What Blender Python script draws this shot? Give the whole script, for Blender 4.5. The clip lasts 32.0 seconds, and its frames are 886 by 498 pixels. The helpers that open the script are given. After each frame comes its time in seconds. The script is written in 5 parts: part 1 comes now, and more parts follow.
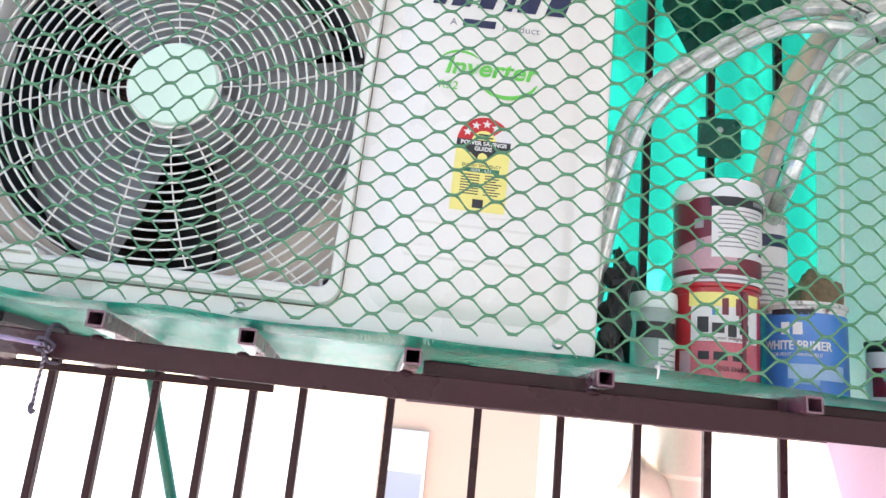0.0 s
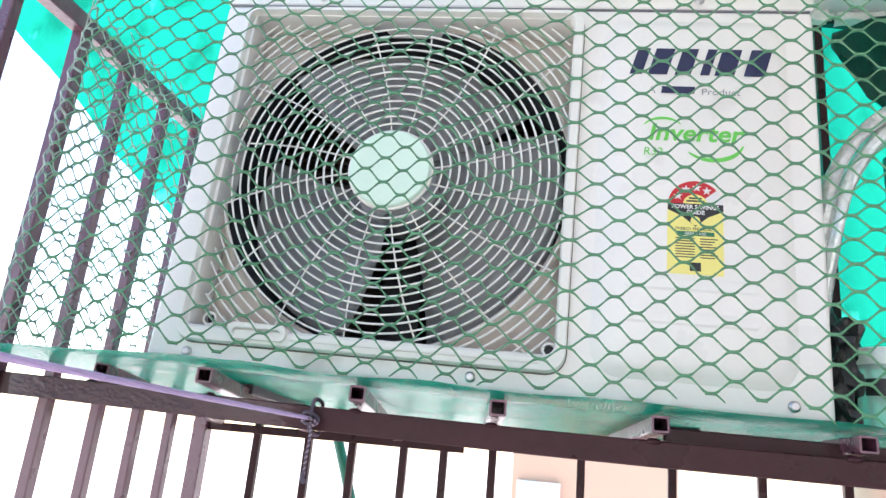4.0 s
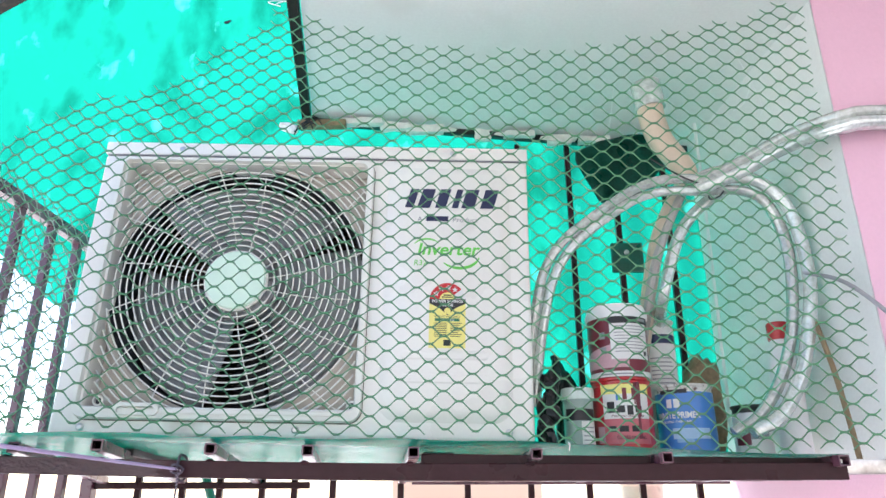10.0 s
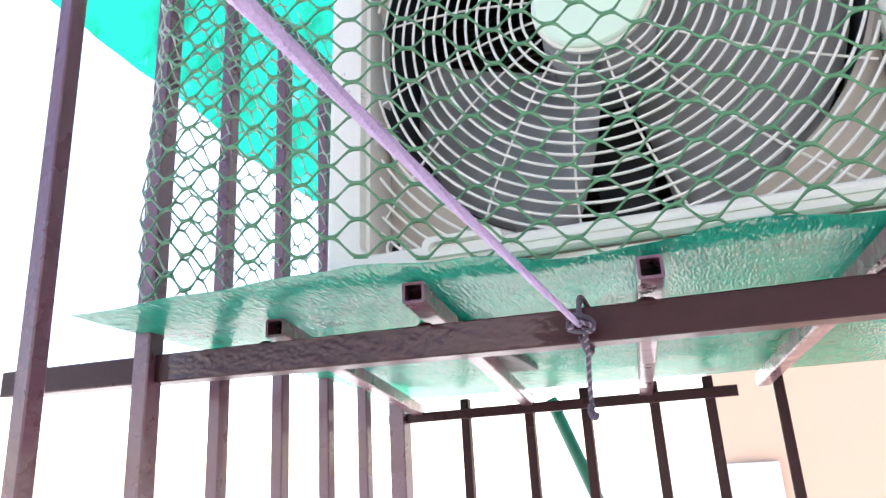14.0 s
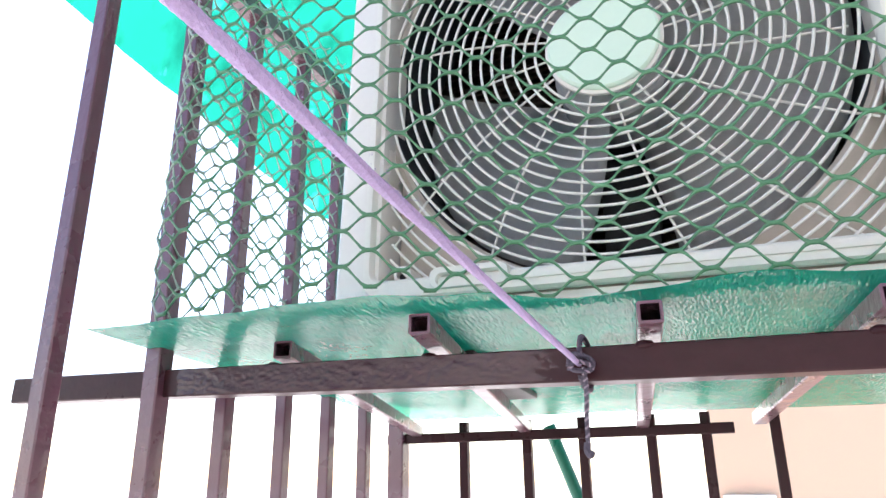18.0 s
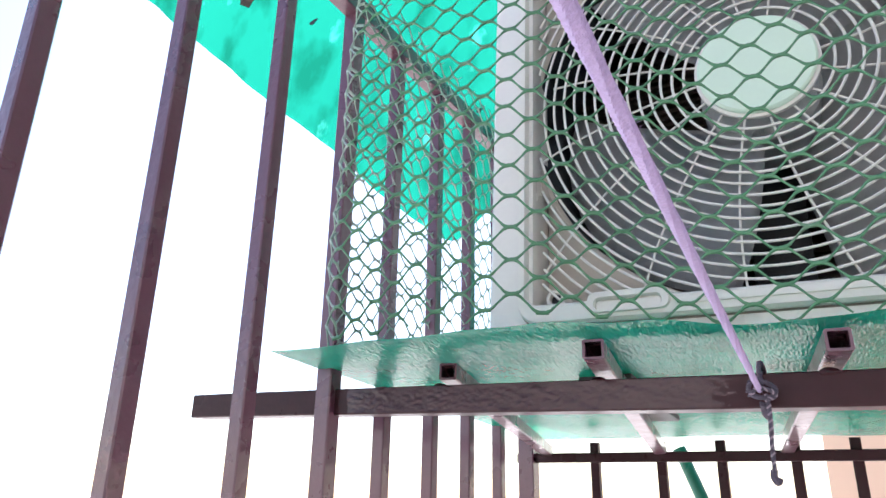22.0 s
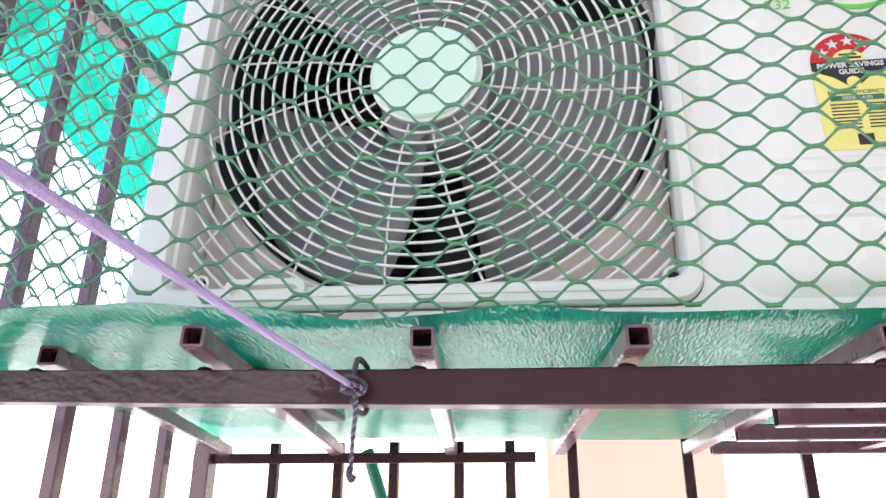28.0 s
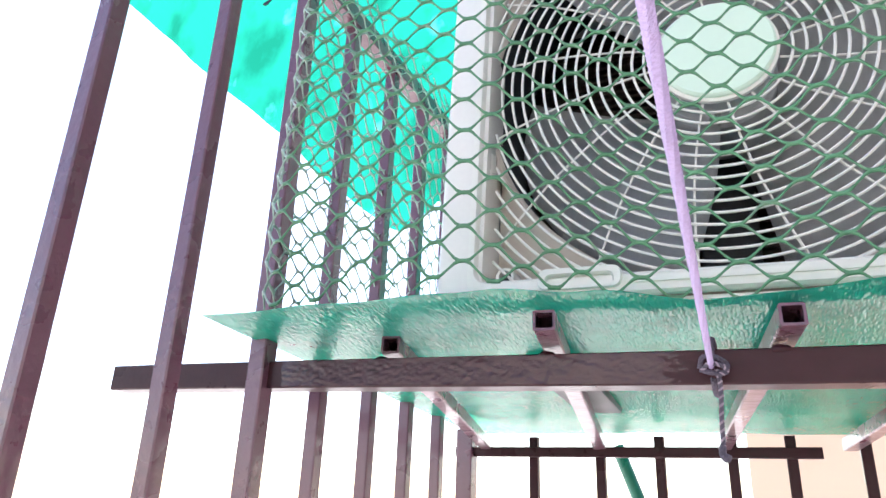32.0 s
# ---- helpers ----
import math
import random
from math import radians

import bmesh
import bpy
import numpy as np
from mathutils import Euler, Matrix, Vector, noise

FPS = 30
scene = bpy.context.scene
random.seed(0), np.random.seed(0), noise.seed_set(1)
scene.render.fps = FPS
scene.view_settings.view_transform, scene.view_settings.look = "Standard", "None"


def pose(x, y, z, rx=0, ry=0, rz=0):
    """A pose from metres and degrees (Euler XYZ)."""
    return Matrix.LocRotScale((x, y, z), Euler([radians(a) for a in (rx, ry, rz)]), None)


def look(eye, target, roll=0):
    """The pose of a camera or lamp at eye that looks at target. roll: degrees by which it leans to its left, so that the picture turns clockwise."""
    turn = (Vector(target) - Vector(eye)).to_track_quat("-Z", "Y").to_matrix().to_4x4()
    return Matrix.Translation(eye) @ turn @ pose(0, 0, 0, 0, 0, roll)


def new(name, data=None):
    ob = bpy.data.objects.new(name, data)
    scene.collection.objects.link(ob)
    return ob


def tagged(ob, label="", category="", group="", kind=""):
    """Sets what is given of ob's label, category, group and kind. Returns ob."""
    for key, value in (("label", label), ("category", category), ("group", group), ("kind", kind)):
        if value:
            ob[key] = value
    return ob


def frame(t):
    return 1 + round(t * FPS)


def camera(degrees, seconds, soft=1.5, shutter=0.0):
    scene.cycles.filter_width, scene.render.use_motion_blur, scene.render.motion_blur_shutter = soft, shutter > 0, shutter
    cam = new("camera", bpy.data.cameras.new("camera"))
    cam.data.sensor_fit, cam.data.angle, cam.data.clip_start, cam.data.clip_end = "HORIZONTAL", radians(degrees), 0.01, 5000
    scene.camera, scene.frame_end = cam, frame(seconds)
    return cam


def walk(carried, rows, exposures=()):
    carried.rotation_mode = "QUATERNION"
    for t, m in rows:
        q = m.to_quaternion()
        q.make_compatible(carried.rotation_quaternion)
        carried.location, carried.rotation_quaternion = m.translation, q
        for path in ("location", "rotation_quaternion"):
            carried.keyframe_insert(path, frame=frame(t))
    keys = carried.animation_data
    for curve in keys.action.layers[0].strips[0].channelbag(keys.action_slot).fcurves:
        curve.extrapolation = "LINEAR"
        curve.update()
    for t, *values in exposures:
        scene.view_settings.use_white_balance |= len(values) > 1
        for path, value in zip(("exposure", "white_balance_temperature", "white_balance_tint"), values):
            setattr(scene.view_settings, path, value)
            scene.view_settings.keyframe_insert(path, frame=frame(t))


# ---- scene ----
cam = camera(65.4, 32.0)
PATH = [
    (0, (0.655, -0.747, 1.521), (0.577, 1.200, 1.973), 5.76),
    (0.5, (0.663, -0.751, 1.524), (0.580, 1.194, 1.982), 5.36),
    (1, (0.646, -0.748, 1.528), (0.548, 1.199, 1.975), 5.41),
    (1.5, (0.646, -0.742, 1.520), (0.509, 1.197, 1.993), 5.62),
    (2, (0.634, -0.750, 1.521), (0.468, 1.182, 2.011), 5.52),
    (2.5, (0.595, -0.762, 1.525), (0.402, 1.163, 2.034), 5.35),
    (3, (0.567, -0.775, 1.527), (0.263, 1.132, 2.047), 5.32),
    (3.5, (0.540, -0.795, 1.532), (0.165, 1.098, 2.057), 5.19),
    (5.5, (0.513, -0.785, 1.505), (0.184, 1.065, 2.19), 5.4),
    (6, (0.523, -0.78, 1.505), (0.255, 1.068, 2.223), 4.0),
    (6.5, (0.548, -0.797, 1.506), (0.366, 1.05, 2.252), 2.5),
    (7, (0.542, -0.847, 1.513), (0.409, 0.996, 2.279), 1.3),
    (7.5, (0.551, -0.922, 1.543), (0.412, 0.91, 2.331), 1.3),
    (8, (0.55, -0.994, 1.556), (0.429, 0.835, 2.355), 1.7),
    (8.5, (0.502, -1.07, 1.56), (0.446, 0.765, 2.353), 1.4),
    (9, (0.582, -1.141, 1.539), (0.543, 0.705, 2.31), 1.8),
    (9.5, (0.668, -1.145, 1.524), (0.653, 0.718, 2.251), 0.8),
    (10, (0.684, -1.146, 1.507), (0.631, 0.737, 2.18), -0.1),
    (10.5, (0.628, -1.111, 1.497), (0.462, 0.788, 2.101), -0.7),
    (11, (0.556, -0.953, 1.473), (0.34, 0.95, 2.051), -1.9),
    (11.5, (0.554, -0.814, 1.445), (0.42, 1.107, 1.987), -2.6),
    (12, (0.545, -0.724, 1.412), (0.289, 1.187, 1.943), 1.1),
    (12.5, (0.537, -0.656, 1.422), (0.028, 1.208, 1.939), 1.6),
    (13, (0.467, -0.609, 1.433), (-0.179, 1.209, 1.957), -0.5),
    (13.5, (0.405, -0.57, 1.455), (-0.283, 1.222, 2.015), -2.8),
    (14, (0.357, -0.562, 1.459), (-0.364, 1.206, 2.055), -3.4),
    (14.5, (0.367, -0.548, 1.452), (-0.356, 1.214, 2.063), -2.8),
    (15, (0.381, -0.558, 1.468), (-0.309, 1.214, 2.086), -2.2),
    (15.5, (0.405, -0.567, 1.473), (-0.253, 1.218, 2.092), -1.7),
    (17.5, (0.381, -0.57, 1.475), (-0.293, 1.204, 2.106), -0.8),
    (18, (0.363, -0.581, 1.468), (-0.365, 1.17, 2.104), -0.7),
    (18.5, (0.346, -0.591, 1.469), (-0.436, 1.137, 2.105), -0.7),
    (19, (0.336, -0.602, 1.466), (-0.505, 1.096, 2.105), -0.4),
    (19.5, (0.32, -0.603, 1.468), (-0.568, 1.07, 2.111), 0.0),
    (20, (0.306, -0.615, 1.467), (-0.619, 1.033, 2.12), 0.5),
    (20.5, (0.317, -0.635, 1.468), (-0.632, 0.992, 2.141), 1.1),
    (21, (0.325, -0.637, 1.473), (-0.632, 0.982, 2.153), 1.2),
    (21.5, (0.318, -0.633, 1.467), (-0.644, 0.983, 2.148), 1.4),
    (22, (0.314, -0.634, 1.47), (-0.626, 0.997, 2.145), 1.1),
    (22.5, (0.323, -0.622, 1.465), (-0.583, 1.027, 2.142), 1.4),
    (23, (0.35, -0.606, 1.466), (-0.499, 1.08, 2.128), 1.1),
    (23.5, (0.362, -0.603, 1.467), (-0.426, 1.114, 2.124), 1.1),
    (24, (0.366, -0.601, 1.471), (-0.358, 1.146, 2.124), 1.0),
    (24.5, (0.383, -0.576, 1.471), (-0.272, 1.199, 2.12), 0.9),
    (25, (0.4, -0.568, 1.471), (-0.185, 1.229, 2.125), 1.0),
    (25.5, (0.401, -0.563, 1.475), (-0.114, 1.251, 2.141), 0.8),
    (26, (0.411, -0.554, 1.47), (-0.037, 1.273, 2.149), 0.6),
    (26.5, (0.426, -0.552, 1.467), (0.038, 1.286, 2.156), 0.3),
    (28.5, (0.414, -0.561, 1.467), (0.047, 1.277, 2.165), 0.4),
    (29, (0.403, -0.559, 1.465), (-0.016, 1.267, 2.164), 0.5),
    (29.5, (0.379, -0.569, 1.461), (-0.117, 1.234, 2.169), 0.6),
    (30, (0.357, -0.588, 1.458), (-0.216, 1.191, 2.169), 0.5),
    (30.5, (0.339, -0.593, 1.454), (-0.31, 1.159, 2.167), 0.7),
    (31, (0.321, -0.59, 1.447), (-0.398, 1.134, 2.162), 1.1),
    (31.5, (0.306, -0.607, 1.449), (-0.465, 1.095, 2.161), 1.8),
    (32, (0.294, -0.602, 1.446), (-0.5, 1.093, 2.15), 2.3),
]
EXPOSURES = [(0.0, 1.75, 6850, 16), (8.0, 1.57, 6650, 13), (10.0, 1.57, 6650, 14), (11.0, 1.52, 6700, 14), (13.0, 1.74, 6950, 16), (20.0, 1.57, 6950, 16), (22.0, 1.36, 6850, 16), (24.0, 1.47, 6850, 16), (26.0, 1.60, 6850, 16), (29.0, 1.74, 6950, 16), (32.0, 1.74, 6950, 16)]
walk(cam, [(t, look(eye, target, roll)) for t, eye, target, roll in PATH], exposures=EXPOSURES)

# ---- light ----
SUN = look((-1.6, 3.2, 5.0), (0.0, 0.0, 0.0))
sun = new("sun", bpy.data.lights.new("sun", "SUN"))
sun.data.energy, sun.data.angle, sun.data.color = 4.0, radians(0.6), (1.0, 0.95, 0.88)
sun.matrix_world = SUN
world = bpy.data.worlds.new("sky")
scene.world = world
world.use_nodes = True
wn = world.node_tree
sky = wn.nodes.new("ShaderNodeTexSky")
sky.sky_type, sky.sun_disc = "NISHITA", False
sky.sun_elevation = math.atan2(5.0, math.hypot(1.6, 3.2))
sky.sun_rotation = math.atan2(-1.6, 3.2)
sky.air_density, sky.dust_density = 1.0, 0.6
wn.links.new(sky.outputs[0], wn.nodes["Background"].inputs[0])
wn.nodes["Background"].inputs[1].default_value = 0.15


# ---- materials ----
def material(name, base, rough=0.5, metal=0.0, vary=0.12, grain=180.0, stain=6.0, dirt=None, dirt_amount=0.0, bump=0.1, bump_scale=None, spec=0.5, coat=0.0):
    """A painted or plain surface: base colour with fine grain, broad stains, a bump and patchy gloss."""
    m = bpy.data.materials.new(name)
    m.use_nodes = True
    t = m.node_tree
    b = t.nodes["Principled BSDF"]
    co = t.nodes.new("ShaderNodeTexCoord")
    def nz(scale, detail=6.0):
        n = t.nodes.new("ShaderNodeTexNoise")
        n.inputs["Scale"].default_value, n.inputs["Detail"].default_value = scale, detail
        t.links.new(co.outputs["Object"], n.inputs["Vector"])
        return n
    fine, broad = nz(grain), nz(stain)
    add = t.nodes.new("ShaderNodeMath")
    add.operation = "ADD"
    t.links.new(fine.outputs[0], add.inputs[0])
    t.links.new(broad.outputs[0], add.inputs[1])
    ramp = t.nodes.new("ShaderNodeMapRange")
    ramp.inputs[1].default_value, ramp.inputs[2].default_value = 0.6, 1.4
    ramp.inputs[3].default_value, ramp.inputs[4].default_value = 1 - vary, 1 + vary
    t.links.new(add.outputs[0], ramp.inputs[0])
    mul = t.nodes.new("ShaderNodeVectorMath")
    mul.operation = "SCALE"
    mul.inputs[0].default_value = base
    t.links.new(ramp.outputs[0], mul.inputs["Scale"])
    out = mul.outputs[0]
    if dirt:
        patch = nz(stain * 2.3, 10.0)
        edge = t.nodes.new("ShaderNodeMapRange")
        edge.inputs[1].default_value, edge.inputs[2].default_value = 0.62 - 0.25 * dirt_amount, 0.72 - 0.1 * dirt_amount
        t.links.new(patch.outputs[0], edge.inputs[0])
        mix = t.nodes.new("ShaderNodeMix")
        mix.data_type = "RGBA"
        t.links.new(edge.outputs[0], mix.inputs[0])
        t.links.new(out, mix.inputs[6])
        mix.inputs[7].default_value = (*dirt, 1)
        out = mix.outputs[2]
    t.links.new(out, b.inputs["Base Color"])
    rr = t.nodes.new("ShaderNodeMapRange")
    rr.inputs[1].default_value, rr.inputs[2].default_value = 0.3, 0.7
    rr.inputs[3].default_value, rr.inputs[4].default_value = max(rough - 0.08, 0.02), min(rough + 0.1, 1)
    t.links.new(broad.outputs[0], rr.inputs[0])
    t.links.new(rr.outputs[0], b.inputs["Roughness"])
    b.inputs["Metallic"].default_value = metal
    b.inputs["Specular IOR Level"].default_value = spec
    b.inputs["Coat Weight"].default_value = coat
    if bump:
        bn = t.nodes.new("ShaderNodeBump")
        bn.inputs["Strength"].default_value, bn.inputs["Distance"].default_value = bump, 0.002
        src = nz(bump_scale) if bump_scale else fine
        t.links.new(src.outputs[0], bn.inputs["Height"])
        t.links.new(bn.outputs[0], b.inputs["Normal"])
    return m


CREAM = material("ivory_coated_steel", (0.82, 0.80, 0.75), 0.24, vary=0.03, stain=3, coat=0.3, bump=0.02, dirt=(0.62, 0.60, 0.55), dirt_amount=0.1)
PLASTIC = material("ivory_plastic", (0.78, 0.77, 0.71), 0.4, vary=0.04, bump=0.03)
HUB = material("hub_label", (0.68, 0.86, 0.71), 0.45, vary=0.02, bump=0.01)
BLADE = material("grey_fan_plastic", (0.45, 0.46, 0.46), 0.22, vary=0.08)
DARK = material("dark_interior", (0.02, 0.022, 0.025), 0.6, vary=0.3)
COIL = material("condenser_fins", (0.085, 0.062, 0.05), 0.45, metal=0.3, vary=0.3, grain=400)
BROWN = material("maroon_brown_paint", (0.112, 0.041, 0.063), 0.30, vary=0.10, grain=140, stain=30, bump=0.5, bump_scale=110, coat=0.4, spec=0.6)
DARKSTEEL = material("weathered_steel_with_shade", (0.022, 0.019, 0.017), 0.7, vary=0.3, stain=12, dirt=(0.07, 0.045, 0.035), dirt_amount=0.15, spec=0.25)
# darker copy of the maroon paint; carries the back bars' backlit shade
BEAM = material("shaded_maroon_paint", (0.036, 0.012, 0.015), 0.30, vary=0.2, grain=90, stain=10, bump=0.35, bump_scale=60, spec=0.2)
WETPAINT = material("thick_wet_maroon_paint", (0.048, 0.017, 0.022), 0.20, vary=0.12, grain=90, stain=10, bump=0.3, bump_scale=200, spec=0.5)
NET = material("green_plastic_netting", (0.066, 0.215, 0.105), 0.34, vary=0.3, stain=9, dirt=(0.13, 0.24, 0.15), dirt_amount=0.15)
# paler netting green: the glare of the backlit side is put into it
BACKLITNET = material("backlit_green_netting", (0.26, 0.36, 0.30), 0.5, vary=0.3, stain=14, dirt=(0.42, 0.46, 0.43), dirt_amount=0.3)
ROPE = material("purple_rope_fibre", (0.44, 0.36, 0.57), 0.9, vary=0.22, grain=900, bump=0.5, bump_scale=1200)
TAIL = material("dark_rope_fibre", (0.10, 0.085, 0.115), 0.9, vary=0.4, grain=600, bump=0.8, bump_scale=500)
PALEROPE = material("pale_rope_fibre", (0.36, 0.29, 0.34), 0.9, vary=0.3, grain=600, bump=0.8, bump_scale=500)
WHITEWALL = material("white_plaster", (0.80, 0.80, 0.79), 0.85, vary=0.05, stain=2.5, bump=0.25, dirt=(0.75, 0.75, 0.73), dirt_amount=0.1)
PINKWALL = material("pink_wall_paint", (0.76, 0.47, 0.58), 0.85, vary=0.04, stain=2.0, bump=0.2)
CONCRETE = material("pale_floor", (0.50, 0.48, 0.465), 0.7, vary=0.15, stain=0.6, bump=0.3)
PAVING = material("sunlit_pale_paving", (0.66, 0.64, 0.62), 0.9, vary=0.12, stain=0.6, bump=0.3)
PALEPINK = material("pale_pink_plaster", (0.59, 0.565, 0.56), 0.85, vary=0.05, stain=2.0, bump=0.2)
TANWALL = material("peach_wall_paint", (0.70, 0.47, 0.35), 0.9, vary=0.06, stain=1.0, bump=0.2)
PVC = material("beige_pvc", (0.62, 0.49, 0.38), 0.4, vary=0.06, dirt=(0.42, 0.32, 0.24), dirt_amount=0.2)


def film_material(name, lo, hi):
    """Foam pipe seen through tight, crumpled clear film: sharp creases and wet-looking gloss."""
    m = material(name, hi, 0.10, vary=0.2, grain=120, stain=30, bump=0, coat=1.0, spec=0.8)
    t = m.node_tree
    b = t.nodes["Principled BSDF"]
    co = t.nodes.new("ShaderNodeTexCoord")
    warp = t.nodes.new("ShaderNodeTexNoise")
    warp.inputs["Scale"].default_value, warp.inputs["Detail"].default_value = 60, 5
    warp.inputs["Distortion"].default_value = 1.2
    v = t.nodes.new("ShaderNodeTexVoronoi")
    v.feature, v.inputs["Scale"].default_value = "DISTANCE_TO_EDGE", 75
    add = t.nodes.new("ShaderNodeMath")
    add.operation = "ADD"
    for q in (warp, v):
        t.links.new(co.outputs["Object"], q.inputs["Vector"])
        t.links.new(q.outputs[0], add.inputs[0 if q is warp else 1])
    r = t.nodes.new("ShaderNodeValToRGB")
    r.color_ramp.elements[0].position, r.color_ramp.elements[0].color = 0.30, (*lo, 1)
    r.color_ramp.elements[1].position, r.color_ramp.elements[1].color = 0.70, (*hi, 1)
    t.links.new(warp.outputs[0], r.inputs[0])
    # crease lines are dimmed in the base colour, standing for their shade
    crease = t.nodes.new("ShaderNodeMapRange")
    crease.inputs[1].default_value, crease.inputs[2].default_value = 0.0, 0.10
    crease.inputs[3].default_value, crease.inputs[4].default_value = 0.9, 1.0
    jig = t.nodes.new("ShaderNodeVectorMath")
    jig.operation = "MULTIPLY_ADD"
    jig.inputs[1].default_value = (0.02, 0.02, 0.02)
    t.links.new(warp.outputs[1], jig.inputs[0])
    t.links.new(co.outputs["Object"], jig.inputs[2])
    t.links.new(jig.outputs[0], v.inputs["Vector"])
    t.links.new(v.outputs[0], crease.inputs[0])
    dim = t.nodes.new("ShaderNodeVectorMath")
    dim.operation = "SCALE"
    t.links.new(r.outputs[0], dim.inputs[0])
    t.links.new(crease.outputs[0], dim.inputs["Scale"])
    t.links.new(dim.outputs[0], b.inputs["Base Color"])
    bn = t.nodes.new("ShaderNodeBump")
    bn.inputs["Strength"].default_value, bn.inputs["Distance"].default_value = 0.55, 0.0014
    t.links.new(add.outputs[0], bn.inputs["Height"])
    t.links.new(bn.outputs[0], b.inputs["Normal"])
    t.links.new(bn.outputs[0], b.inputs["Coat Normal"])
    b.inputs["Metallic"].default_value = 0.5
    return m


WRAP = film_material("grey_foam_in_film", (0.40, 0.42, 0.39), (0.66, 0.69, 0.65))
PVCWRAP = film_material("clear_crumpled_film", (0.52, 0.58, 0.54), (0.82, 0.87, 0.84))
RUSTRIM = material("chipped_white_rim", (0.66, 0.65, 0.62), 0.4, vary=0.1, grain=200, stain=45, dirt=(0.10, 0.05, 0.035), dirt_amount=0.45)
WHITE = material("white_plastic", (0.80, 0.80, 0.80), 0.35, vary=0.03)
RED = material("red_label", (0.50, 0.02, 0.03), 0.3, vary=0.08, coat=0.3)
MAROON = material("maroon_label", (0.16, 0.015, 0.03), 0.3, vary=0.1)
BLUE = material("blue_label", (0.035, 0.19, 0.55), 0.3, vary=0.08, coat=0.3)
NAVY = material("navy_print", (0.015, 0.02, 0.07), 0.4, vary=0.05)
BLACK = material("black_print", (0.015, 0.015, 0.018), 0.45, vary=0.1)
YELLOW = material("yellow_label", (0.84, 0.76, 0.24), 0.45, vary=0.03)
GREENINK = material("green_print", (0.12, 0.55, 0.08), 0.45, vary=0.04)
DKGREEN = material("dark_green_print", (0.02, 0.16, 0.08), 0.45, vary=0.05)
LABELRED = material("red_print", (0.55, 0.015, 0.02), 0.45, vary=0.04)
PAPER = material("white_paper_label", (0.74, 0.73, 0.72), 0.6, vary=0.04)
GREYINK = material("grey_print", (0.28, 0.28, 0.30), 0.6, vary=0.05)
PINKTONE = material("pale_pink_print_glare", (0.55, 0.32, 0.36), 0.4, vary=0.1)
TIN = material("tinplate", (0.62, 0.61, 0.58), 0.28, metal=1.0, vary=0.15, dirt=(0.16, 0.12, 0.10), dirt_amount=0.5)
ZINC = material("zinc_screw", (0.55, 0.55, 0.55), 0.3, metal=1.0)
JARCLEAR = material("clear_plastic", (0.72, 0.90, 0.84), 0.12, vary=0.05, bump=0)
JARCLEAR.node_tree.nodes["Principled BSDF"].inputs["Transmission Weight"].default_value = 0.55
JARCLEAR.node_tree.nodes["Principled BSDF"].inputs["IOR"].default_value = 1.2
BURLAP = material("brown_sacking", (0.24, 0.17, 0.10), 0.95, vary=0.4, grain=120, bump=1.0, bump_scale=90)
BLACKPLASTIC = material("black_plastic", (0.012, 0.014, 0.014), 0.35, vary=0.3)
DARKCLOTH = material("dark_green_cloth", (0.002, 0.085, 0.060), 0.30, vary=0.4, stain=14, bump=0.4)
STICK = material("green_painted_pipe", (0.01, 0.16, 0.10), 0.3, vary=0.15)
WINDOWGLASS = material("grey_window_glass", (0.42, 0.43, 0.50), 0.1, vary=0.05, bump=0)
CHIP = material("broken_plaster", (0.70, 0.70, 0.66), 0.95, vary=0.2, grain=60, bump=0.8, bump_scale=70)


